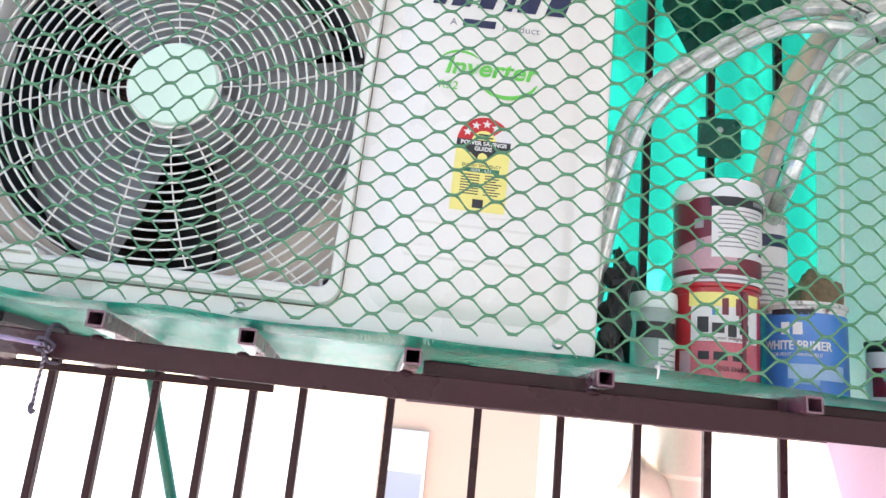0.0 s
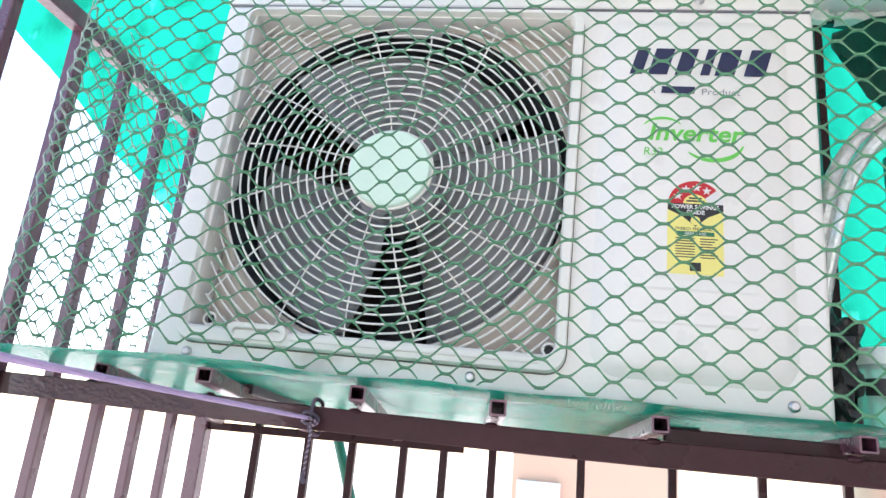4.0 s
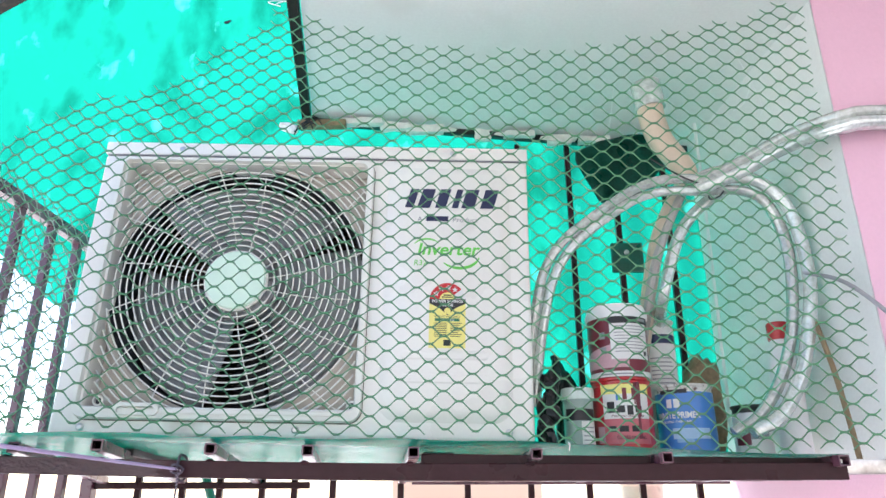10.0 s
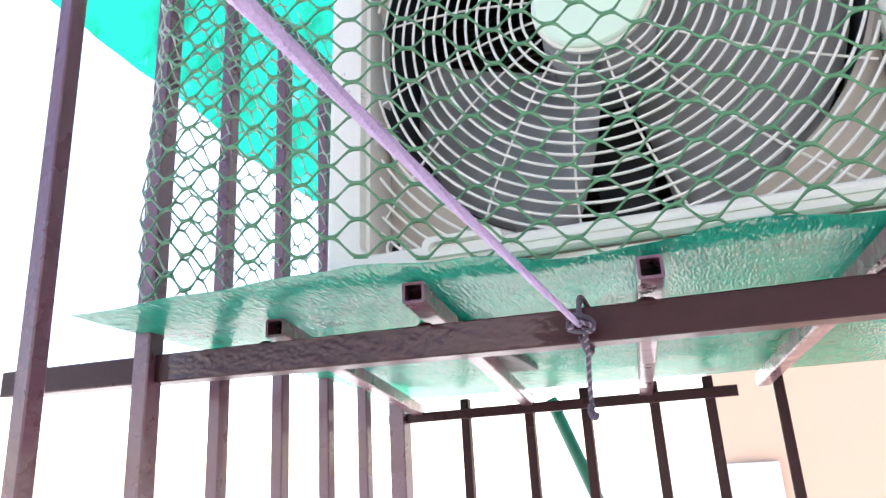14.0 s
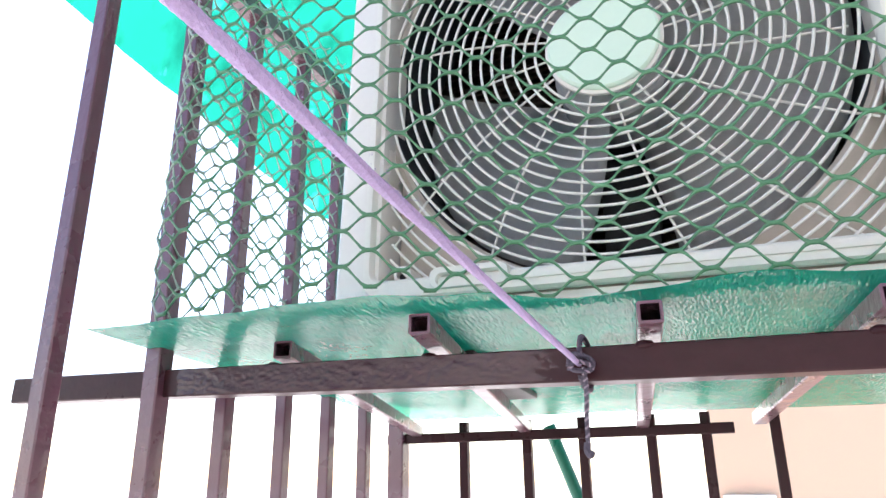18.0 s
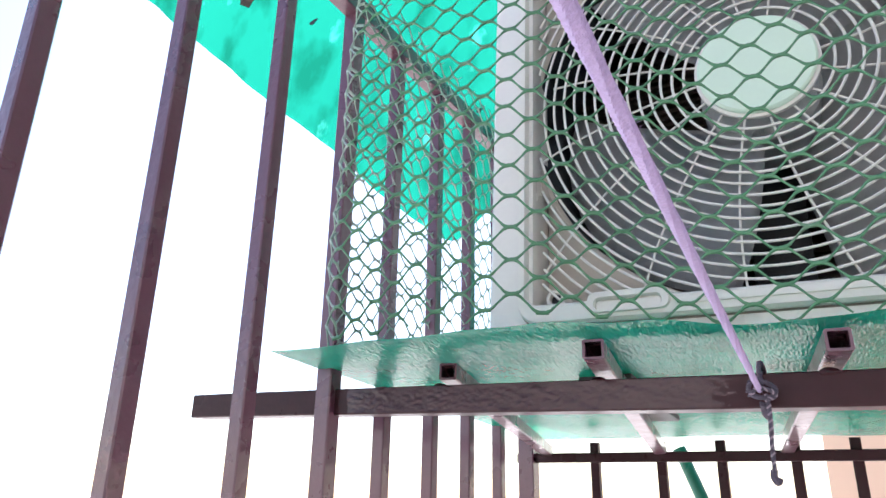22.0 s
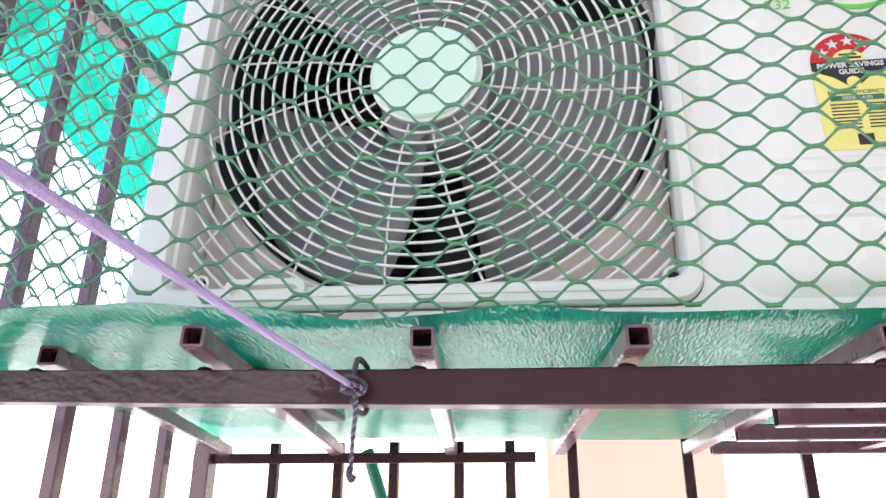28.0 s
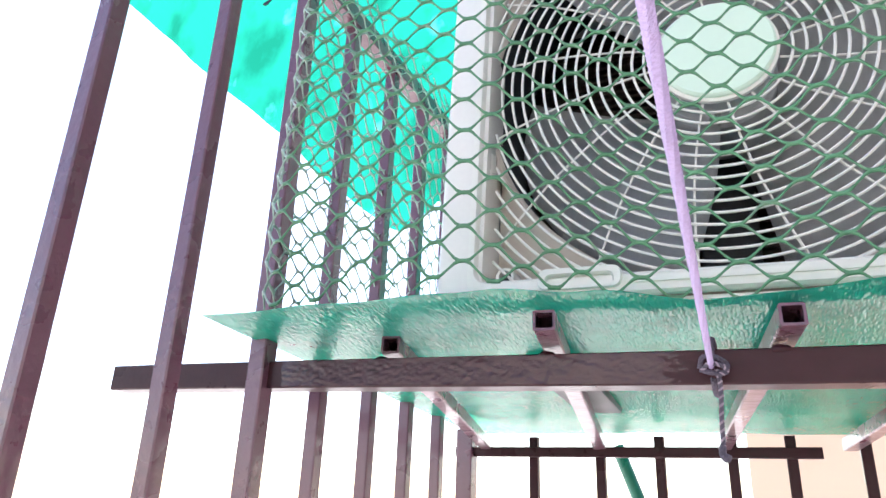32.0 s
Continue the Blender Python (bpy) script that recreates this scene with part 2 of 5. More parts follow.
def sheet_material():
    """Glossy green embossed plastic sheet: streaky pebbled relief under a clear skin."""
    m = material("embossed_green_sheet", (0.001, 0.34, 0.23), 0.03, vary=0.25, grain=60, stain=7, dirt=(0.02, 0.22, 0.15), dirt_amount=0.1, bump=0)
    t = m.node_tree
    bs = t.nodes["Principled BSDF"]
    bs.inputs["IOR"].default_value = 3.4
    bs.inputs["Specular IOR Level"].default_value = 0.5
    co = t.nodes.new("ShaderNodeTexCoord")
    mp = t.nodes.new("ShaderNodeMapping")
    mp.inputs["Rotation"].default_value = (0, 0, radians(12))
    mp.inputs["Scale"].default_value = (1.0, 0.27, 1.0)
    v = t.nodes.new("ShaderNodeTexVoronoi")
    v.feature, v.inputs["Scale"].default_value = "SMOOTH_F1", 500
    n = t.nodes.new("ShaderNodeTexNoise")
    n.inputs["Scale"].default_value = 26
    w = t.nodes.new("ShaderNodeTexNoise")
    w.inputs["Scale"].default_value, w.inputs["Detail"].default_value = 210, 4
    t.links.new(co.outputs["Object"], mp.inputs["Vector"])
    for q in (v, n, w):
        t.links.new(mp.outputs[0], q.inputs["Vector"])
    b1, b2, b3 = (t.nodes.new("ShaderNodeBump") for _ in range(3))
    b1.inputs["Strength"].default_value, b1.inputs["Distance"].default_value = 1.0, 0.0008
    b2.inputs["Strength"].default_value, b2.inputs["Distance"].default_value = 0.25, 0.004
    b3.inputs["Strength"].default_value, b3.inputs["Distance"].default_value = 0.5, 0.0010
    t.links.new(n.outputs[0], b2.inputs["Height"])
    t.links.new(w.outputs[0], b3.inputs["Height"])
    t.links.new(v.outputs[0], b1.inputs["Height"])
    t.links.new(b2.outputs[0], b3.inputs["Normal"])
    t.links.new(b3.outputs[0], b1.inputs["Normal"])
    t.links.new(b1.outputs[0], bs.inputs["Normal"])
    tr, sh = t.nodes.new("ShaderNodeBsdfTranslucent"), t.nodes.new("ShaderNodeMixShader")
    tr.inputs[0].default_value = (0.0, 0.80, 0.54, 1)
    sh.inputs[0].default_value = 0.18
    t.links.new(bs.outputs[0], sh.inputs[1])
    t.links.new(tr.outputs[0], sh.inputs[2])
    t.links.new(sh.outputs[0], t.nodes["Material Output"].inputs[0])
    return m


def tarp_material():
    """Thin green woven sheet that lets light through, with darker damp stains and pale patches."""
    m = bpy.data.materials.new("green_translucent_tarpaulin")
    m.use_nodes = True
    t = m.node_tree
    out = t.nodes["Material Output"]
    t.nodes.remove(t.nodes["Principled BSDF"])
    co = t.nodes.new("ShaderNodeTexCoord")
    hang = t.nodes.new("ShaderNodeMapping")
    hang.inputs["Rotation"].default_value = (0, radians(24), 0)
    hang.inputs["Scale"].default_value = (1.0, 1.0, 0.62)
    t.links.new(co.outputs["Object"], hang.inputs["Vector"])
    def nz(scale, detail):
        n = t.nodes.new("ShaderNodeTexNoise")
        n.inputs["Scale"].default_value, n.inputs["Detail"].default_value = scale, detail
        t.links.new(hang.outputs[0], n.inputs["Vector"])
        return n
    big, small, spots = nz(8.0, 9), nz(60, 4), nz(12, 7)
    r = t.nodes.new("ShaderNodeValToRGB")
    r.color_ramp.elements[0].position, r.color_ramp.elements[0].color = 0.36, (0.0, 0.185, 0.125, 1)
    r.color_ramp.elements[1].position, r.color_ramp.elements[1].color = 0.50, (0.0, 0.31, 0.225, 1)
    t.links.new(big.outputs[0], r.inputs[0])
    pale = t.nodes.new("ShaderNodeMapRange")
    pale.inputs[1].default_value, pale.inputs[2].default_value = 0.62, 0.70
    t.links.new(spots.outputs[0], pale.inputs[0])
    mix = t.nodes.new("ShaderNodeMix")
    mix.data_type = "RGBA"
    t.links.new(pale.outputs[0], mix.inputs[0])
    t.links.new(r.outputs[0], mix.inputs[6])
    mix.inputs[7].default_value = (0.05, 0.62, 0.52, 1)
    tr, df, sh = t.nodes.new("ShaderNodeBsdfTranslucent"), t.nodes.new("ShaderNodeBsdfDiffuse"), t.nodes.new("ShaderNodeMixShader")
    sh.inputs[0].default_value = 0.3
    t.links.new(mix.outputs[2], tr.inputs[0])
    t.links.new(mix.outputs[2], df.inputs[0])
    bn = t.nodes.new("ShaderNodeBump")
    bn.inputs["Strength"].default_value, bn.inputs["Distance"].default_value = 0.2, 0.002
    t.links.new(small.outputs[0], bn.inputs["Height"])
    t.links.new(bn.outputs[0], df.inputs["Normal"])
    t.links.new(tr.outputs[0], sh.inputs[1])
    t.links.new(df.outputs[0], sh.inputs[2])
    t.links.new(sh.outputs[0], out.inputs[0])
    return m


BELL = material("beige_shroud", (0.54, 0.48, 0.41), 0.45, vary=0.06)
SHEET, TARP = sheet_material(), tarp_material()


# ---- building helpers ----
def part(name, bm, mat, parent=None, label="", smooth=False):
    """Links a bmesh as one mesh object; its coordinates are those of its thing."""
    me = bpy.data.meshes.new(name)
    bmesh.ops.recalc_face_normals(bm, faces=bm.faces[:])
    bm.normal_update()
    limit = 1.35 if smooth else 0.5
    for f in bm.faces:
        f.smooth = True
    for e in bm.edges:
        e.smooth = len(e.link_faces) == 2 and e.calc_face_angle(0) < limit
    bm.to_mesh(me)
    bm.free()
    for m in mat if isinstance(mat, (list, tuple)) else (mat,):
        me.materials.append(m)
    ob = new(name, me)
    if parent is not None:
        ob.parent = parent
    if label:
        tagged(ob, label)
    return ob


def thing(name, label, category, m=None, group="", kind=""):
    ob = new(name)
    ob.empty_display_size = 0.02
    if m is not None:
        ob.matrix_basis = m
    return tagged(ob, label, category, group, kind)


def box(x0, x1, y0, y1, z0, z1, bevel=0.0, seg=2, bm=None):
    b = bmesh.new()
    v = [b.verts.new((x, y, z)) for x in (x0, x1) for y in (y0, y1) for z in (z0, z1)]
    for q in ((0, 1, 3, 2), (4, 6, 7, 5), (0, 4, 5, 1), (2, 3, 7, 6), (0, 2, 6, 4), (1, 5, 7, 3)):
        b.faces.new([v[i] for i in q])
    if bevel:
        bmesh.ops.bevel(b, geom=b.edges[:], offset=bevel, segments=seg, profile=0.6, affect="EDGES")
    return join(bm, b)


def join(bm, b):
    if bm is None:
        return b
    me = bpy.data.meshes.new("tmp")
    b.to_mesh(me)
    b.free()
    bm.from_mesh(me)
    bpy.data.meshes.remove(me)
    return bm


def loops(rings, close=True, cap=True, bm=None):
    """Skins a list of rings of points, all of one length."""
    bm = bm or bmesh.new()
    vs = [[bm.verts.new(p) for p in r] for r in rings]
    n = len(rings[0])
    for a, b in zip(vs, vs[1:]):
        for i in range(n if close else n - 1):
            bm.faces.new((a[i], a[(i + 1) % n], b[(i + 1) % n], b[i]))
    if cap:
        bm.faces.new(vs[0][::-1])
        bm.faces.new(vs[-1])
    return bm


def lathe(profile, cx, cy, n=40, bm=None, cap=True, squash=1.0):
    """Turned shape round a vertical axis at cx, cy from (radius, z) pairs."""
    return loops([[(cx + r * math.cos(2 * math.pi * i / n), cy + squash * r * math.sin(2 * math.pi * i / n), z) for i in range(n)] for r, z in profile], cap=cap, bm=bm)


def sq_tube(p0, p1, w, h, wall=0.0012, bm=None, round_=0.0012):
    """Hollow square section from p0 to p1, with open ends; w across, h along the upright side."""
    p0, p1 = Vector(p0), Vector(p1)
    d = (p1 - p0).normalized()
    up = Vector((0, 0, 1)) if abs(d.z) < 0.9 else Vector((0, 1, 0))
    s = d.cross(up).normalized()
    u = s.cross(d).normalized()
    def ring(p, a, b, c):
        pts = []
        for sx, sy in ((1, 1), (-1, 1), (-1, -1), (1, -1)):
            k = [(sx * a, sy * (b - c)), (sx * (a - c), sy * b)]
            if sx * sy < 0:
                k.reverse()
            pts += [p + s * x + u * y for x, y in k]
        return pts
    a, b = w / 2, h / 2
    return loops([ring(p0, a - wall, b - wall, round_ / 2), ring(p0, a, b, round_), ring(p1, a, b, round_), ring(p1, a - wall, b - wall, round_ / 2),
                  ring(p0 + d * 0.001, a - wall, b - wall, round_ / 2)], cap=False, bm=bm)


def spline(pts, n=8):
    """Points along a smooth curve through pts."""
    p = [Vector(q) for q in pts]
    p = [2 * p[0] - p[1]] + p + [2 * p[-1] - p[-2]]
    out = []
    for i in range(1, len(p) - 2):
        for k in range(n):
            t = k / n
            a, b, c, d = p[i - 1 : i + 3]
            out.append(0.5 * ((2 * b) + (c - a) * t + (2 * a - 5 * b + 4 * c - d) * t * t + (3 * b - a - 3 * c + d) * t ** 3))
    return out + [p[-2]]


def sweep(pts, radius, sides=10, bm=None, wobble=0.0, cap=True, seed=0):
    """A round section drawn along points; radius may be a function of the place along it."""
    rnd = random.Random(seed)
    q = [Vector(p) for p in pts]
    rings, nrm = [], None
    for i, p in enumerate(q):
        d = (q[min(i + 1, len(q) - 1)] - q[max(i - 1, 0)]).normalized()
        if nrm is None:
            nrm = d.orthogonal().normalized()
        nrm = (nrm - d * nrm.dot(d)).normalized()
        bi = d.cross(nrm)
        r = radius(i / (len(q) - 1)) if callable(radius) else radius
        r *= 1 + wobble * (rnd.random() - 0.5)
        rings.append([p + (nrm * math.cos(2 * math.pi * k / sides) + bi * math.sin(2 * math.pi * k / sides)) * r for k in range(sides)])
    return loops(rings, cap=cap, bm=bm)


def strands(pts, r, turns, count=3, bm=None, sides=6, phase=0.0, lay=0.5):
    """Twisted strands of a laid rope along points."""
    q = [Vector(p) for p in pts]
    bm = bm or bmesh.new()
    nrm = None
    frames = []
    for i, p in enumerate(q):
        d = (q[min(i + 1, len(q) - 1)] - q[max(i - 1, 0)]).normalized()
        if nrm is None:
            nrm = d.orthogonal().normalized()
        nrm = (nrm - d * nrm.dot(d)).normalized()
        frames.append((p, nrm, d.cross(nrm)))
    for c in range(count):
        path = []
        for i, (p, a, b) in enumerate(frames):
            w = 2 * math.pi * (phase + c / count + turns * i / (len(frames) - 1))
            path.append(p + (a * math.cos(w) + b * math.sin(w)) * r * lay)
        sweep(path, r * (1.06 - lay), sides, bm)
    return bm


def writing(text, size, mat, parent, x, z, y, name="lettering", shear=0.0, align="LEFT", squeeze=1.0, m=None, bold=0.0):
    """Flat letters on a face that looks along -y."""
    cu = bpy.data.curves.new(name, "FONT")
    cu.body, cu.size, cu.shear, cu.align_x, cu.extrude, cu.offset = text, size, shear, align, 0.0002, bold
    cu.resolution_u = 3
    tmp = bpy.data.objects.new("tmp", cu)
    scene.collection.objects.link(tmp)
    me = bpy.data.meshes.new_from_object(tmp.evaluated_get(bpy.context.evaluated_depsgraph_get()))
    bpy.data.objects.remove(tmp)
    me.name = name
    me.transform((m or pose(x, y, z, 90)) @ Matrix.Diagonal((squeeze, 1, 1, 1)))
    me.materials.clear()
    me.materials.append(mat)
    ob = new(name, me)
    ob.parent = parent
    return ob


def flat(poly, y, thick=0.0004, bm=None):
    """A thin plate from (x, z) corners on a face that looks along -y."""
    return loops([[(x, y, z) for x, z in poly], [(x, y - thick, z) for x, z in poly]], bm=bm)


# ---- setting ----
def structure(name, bm, mat, label, category):
    return tagged(part(name, bm, mat), label, category, kind="structure")


def prism(poly, z0, z1):
    """An upright block over a plan outline."""
    return loops([[(x, y, z0) for x, y in poly], [(x, y, z1) for x, y in poly]])


gb = bmesh.new()
bmesh.ops.create_grid(gb, x_segments=8, y_segments=8, size=900)
bmesh.ops.translate(gb, verts=gb.verts, vec=(0, 0, -6.0))
structure("ground", gb, PAVING, "pale sunlit ground far below the balcony", "ground")
structure("floor", prism([(-0.9, -2.6), (3.2, -2.6), (3.2, 0.5), (-0.9, 0.5)], -0.15, 0.0), CONCRETE, "pale grey balcony floor slab", "floor")
# roof slab: its free edge lies a little askew to the unit
structure("ceiling", prism([(0.33, 0.30), (0.60, -1.45), (3.2, -1.45), (3.2, 0.82), (1.28, 0.475)], 2.36, 2.48), WHITEWALL, "white painted concrete roof slab with a chipped edge", "ceiling")
structure("wall_reveal", prism([(1.325, -0.09), (1.275, 0.475), (1.40, 0.50), (1.49, -0.07)], 1.54, 2.36), WHITEWALL, "white plastered side of the window recess", "wall")
structure("wall_lower", prism([(1.325, -0.09), (1.275, 0.475), (1.40, 0.50), (1.49, -0.07)], 0.0, 1.54), PINKWALL, "pale pink painted wall below the window recess", "wall")
structure("wall_front", prism([(1.326, -0.092), (1.495, -0.072), (3.2, -0.05), (3.2, -0.092)], 0.0, 2.36), PINKWALL, "pale pink painted house wall beside the recess", "wall")
# added out of view: cuts and tints the light from behind the camera
structure("unseen_wall_back", prism([(-0.9, -2.75), (3.2, -2.75), (3.2, -2.6), (-0.9, -2.6)], 0.0, 2.48), PALEPINK, "unseen pale pink wall added behind the balcony to shape the light", "wall")
structure("wall_side", prism([(3.2, -2.6), (3.35, -2.6), (3.35, 0.82), (3.2, 0.82)], 0.0, 2.48), WHITEWALL, "white plastered wall closing the balcony", "wall")


# tarpaulin: hangs behind the railing, with a curved lower hem that rises to the side
HEM = ((-3.2, 4.6), (-1.75, 3.25), (-1.30, 2.83), (-0.90, 2.46), (-0.66, 2.25), (-0.50, 2.09), (-0.40, 2.01), (-0.34, 1.96), (-0.31, 1.95), (-0.27, 1.98), (-0.23, 2.01), (-0.18, 1.92), (-0.05, 1.62), (0.05, 1.567), (1.6, 1.567))


def hem(x):
    for (a, za), (b, zb) in zip(HEM, HEM[1:]):
        if a <= x <= b:
            return za + (zb - za) * (x - a) / (b - a)
    return HEM[-1][1]


tb = bmesh.new()
NX, NZ = 420, 40
grid = []
for i in range(NX + 1):
    x = -3.2 + 4.75 * i / NX
    z0 = hem(x) + 0.012 * noise.noise((x * 9, 0, 3))
    col = []
    for k in range(NZ + 1):
        z = z0 + (5.0 - z0) * (k / NZ) ** 1.3
        y = 0.50 + 0.022 * noise.noise((x * 2.2, z * 1.1, 0.5)) + 0.010 * noise.noise((x * 7, z * 3, 1.5)) - 0.05 * max(0, z - 2.6) + (0.018 * math.sin(48 * x + 3 * noise.noise((x * 3, 0, 7))) if x > 0.78 else 0.0)
        col.append(tb.verts.new((x, y, z)))
    grid.append(col)
for a, b in zip(grid, grid[1:]):
    for k in range(NZ):
        tb.faces.new((a[k], b[k], b[k + 1], a[k + 1]))
tarp = tagged(part("tarpaulin", tb, TARP, smooth=True), "bright green translucent tarpaulin hung behind the railing, stained", "tarpaulin")
for x, z, r in ((-0.733, 2.625, 0.012), (-0.25, 2.225, 0.007), (0.02, 2.79, 0.010), (-0.02, 2.31, 0.006)):
    hb = loops([[(x + r * k * (1 + 0.4 * math.sin(3 * a)) * math.cos(a), 0.486, z + 0.6 * r * k * math.sin(a + 0.5)) for a in [2 * math.pi * i / 10 for i in range(10)]] for k in (1.0,)] + [[(x + r * (1 + 0.4 * math.sin(3 * a)) * math.cos(a), 0.484, z + 0.6 * r * math.sin(a + 0.5)) for a in [2 * math.pi * i / 10 for i in range(10)]]])
    part("tear_mark", hb, BLACK, tarp, "small dark torn spot")


# ---- the railing cage ----
BAR = 0.0150
rail_side = thing("side_railing", "maroon painted square-tube side railing with upright bars", "railing")
for y in (-0.65, -0.54, -0.432, -0.321, -0.208):
    part("bar", sq_tube((-0.117, y + 0.004, 0.0), (-0.121, y - 0.002, 2.004), BAR, BAR), BROWN, rail_side)
part("post", sq_tube((-0.119, -0.097, 0.0), (-0.121, -0.099, 2.004), 0.018, 0.018), BROWN, rail_side)
for y in (-0.004, 0.098, 0.193, 0.289):
    part("bar", sq_tube((-0.120, y, 0.0), (-0.121, y, 2.004), BAR, BAR), BROWN, rail_side)
part("top_rail", sq_tube((-0.120, -0.95, 2.016), (-0.120, 0.39, 2.016), 0.020, 0.024), BROWN, rail_side)
part("bottom_rail", sq_tube((-0.120, -0.95, 0.12), (-0.120, 0.378, 0.12), 0.020, 0.024), BROWN, rail_side)
part("corner_post", sq_tube((-0.122, 0.40, 0.0), (-0.122, 0.40, 1.56), 0.025, 0.025), BROWN, rail_side)

# back bars take the darker maroon, so their backlit shade is painted in
rail_back = thing("back_railing", "maroon square-tube back railing with upright bars, backlit shade in its colour", "railing")
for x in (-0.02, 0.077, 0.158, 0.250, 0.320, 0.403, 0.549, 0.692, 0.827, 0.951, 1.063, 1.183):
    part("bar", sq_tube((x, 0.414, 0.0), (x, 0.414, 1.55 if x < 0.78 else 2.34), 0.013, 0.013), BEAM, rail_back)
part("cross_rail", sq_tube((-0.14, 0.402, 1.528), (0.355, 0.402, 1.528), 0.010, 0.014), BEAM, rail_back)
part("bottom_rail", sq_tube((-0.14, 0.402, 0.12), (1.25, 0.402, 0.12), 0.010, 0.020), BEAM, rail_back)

# pole is coloured near black to hold its shade against the tarpaulin
pole = thing("overhead_pole", "steel tube crossing overhead under the tarpaulin, backlit shade in its dark colour", "pole")
part("tube", sq_tube((-0.66, 0.195, 2.45), (0.415, -0.352, 2.45), 0.020, 0.022), DARKSTEEL, pole)

edge = thing("edge_frame", "dark weathered steel strip along the roof slab edge", "frame")
part("side_strip", sq_tube((0.316, 0.30, 2.365), (0.585, -1.45, 2.365), 0.020, 0.024), DARKSTEEL, edge)
part("end_strip", sq_tube((0.325, 0.303, 2.357), (1.27, 0.474, 2.352), 0.016, 0.018), BLACK, edge)
for k in range(9):
    a = random.Random(k)
    q = [(0.325 + 0.02 * a.random(), 0.285 + 0.02 * a.random(), 2.362), (0.31 + 0.05 * a.random(), 0.275, 2.345), (0.29 + 0.09 * a.random(), 0.27, 2.325 - 0.03 * a.random())]
    part("wire_end", sweep(spline(q, 5), 0.0014, 5), BLACK, edge)
rc = random.Random(4)
for i in range(22):
    f = rc.random()
    cx, cy = 0.36 + 0.9 * f, 0.30 + 0.165 * f
    s = 0.006 + 0.016 * rc.random()
    b = bmesh.new()
    bmesh.ops.create_icosphere(b, subdivisions=1, radius=s)
    for v in b.verts:
        v.co = Vector((cx + v.co.x * 1.6, cy - 0.012 + v.co.y * 0.35, 2.347 + v.co.z * 0.45)) + 0.25 * s * Vector((rc.random() - 0.5, 0, rc.random() - 0.5))
    part("plaster_chip", b, CHIP, edge)

for cx, cy, w, h, dz in ((0.45, 0.312, 0.10, 0.014, 0.0), (0.53, 0.325, 0.07, 0.016, -0.006), (0.60, 0.338, 0.09, 0.018, -0.008), (0.74, 0.366, 0.035, 0.026, -0.010), (0.83, 0.382, 0.07, 0.014, 0.0), (0.93, 0.402, 0.06, 0.020, -0.006), (1.02, 0.418, 0.08, 0.016, 0.0)):
    b = box(-w / 2, w / 2, -0.010, 0.010, -h / 2, h / 2)
    bmesh.ops.subdivide_edges(b, edges=b.edges[:], cuts=5, use_grid_fill=True)
    for v in b.verts:
        e = Vector((cx, cy, 2.345 + dz))
        v.co += 0.006 * Vector((noise.noise((v.co + e) * 70), 0.4 * noise.noise((v.co + e) * 90), 0.8 * noise.noise((v.co + e) * 55 + Vector((3, 0, 0)))))
        v.co += e + Vector((0, -0.016, 0))
    part("broken_plaster", b, CHIP, edge)
part("bracket_end", box(0.300, 0.415, 0.276, 0.300, 2.328, 2.345, 0.003), BURLAP, edge, "rusted bracket end at the slab corner")
b = bmesh.new()
bmesh.ops.create_icosphere(b, subdivisions=3, radius=0.016)
for v in b.verts:
    q = v.co * (1 + 0.5 * noise.noise(v.co * 90))
    v.co = Vector((0.283 + 1.5 * q.x, 0.285 + 0.5 * q.y, 2.326 + 0.8 * q.z - 0.35 * q.x))
part("plaster_lump", b, CHIP, edge)
# ---- the platform ----
shelf = thing("steel_platform", "maroon painted square-tube frame carrying the sheet platform", "platform")
BEAM_Z = ((-0.306, 1.5585), (-0.05, 1.5525), (0.27, 1.5442), (0.55, 1.5395), (0.85, 1.5385), (1.238, 1.5395))


def beam_z(x):
    """Height of the front beam's middle; it sags towards the wall."""
    return float(np.interp(x, [p[0] for p in BEAM_Z], [p[1] for p in BEAM_Z]))


bb, rings = bmesh.new(), []
for i in range(32):
    x = -0.306 + 1.544 * i / 31
    z, y = sum(beam_z(x + d) for d in (-0.08, -0.04, 0.0, 0.04, 0.08)) / 5, -0.0885 + 0.01036 * (x + 0.306)
    rings.append([(x, y + a * 0.0125 * e, z + b * 0.0122 * f) for a, b, e, f in ((-1, -1, 1, 0.9), (-1, -1, 0.9, 1), (1, -1, 0.9, 1), (1, -1, 1, 0.9), (1, 1, 1, 0.9), (1, 1, 0.9, 1), (-1, 1, 0.9, 1), (-1, 1, 1, 0.9))])
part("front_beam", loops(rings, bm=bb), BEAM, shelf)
for xf, yf, xb, zf in ((0.007, -0.088, -0.092, 1.5768), (0.156, -0.130, 0.078, 1.5768), (0.318, -0.120, 0.241, 1.5715), (0.458, -0.112, 0.386, 1.5690), (0.611, -0.098, 0.552, 1.5668), (0.791, -0.096, 0.745, 1.5640), (0.977, -0.104, 0.92, 1.5580), (1.228, -0.100, 1.17, 1.5535)):
    part("cross_tube", sq_tube((xf, yf, zf), (xb, 0.405, 1.5385), 0.0165, 0.0155, 0.002), BROWN, shelf)
part("long_tube", sq_tube((0.62, -0.052, 1.5595), (1.236, -0.052, 1.5515), 0.016, 0.014), BEAM, shelf)
for y, z in ((0.06, 1.537), (0.22, 1.539), (0.385, 1.5365)):
    part("long_tube", sq_tube((0.575, y, z), (1.235, y, z), 0.018, 0.016), BROWN, shelf)
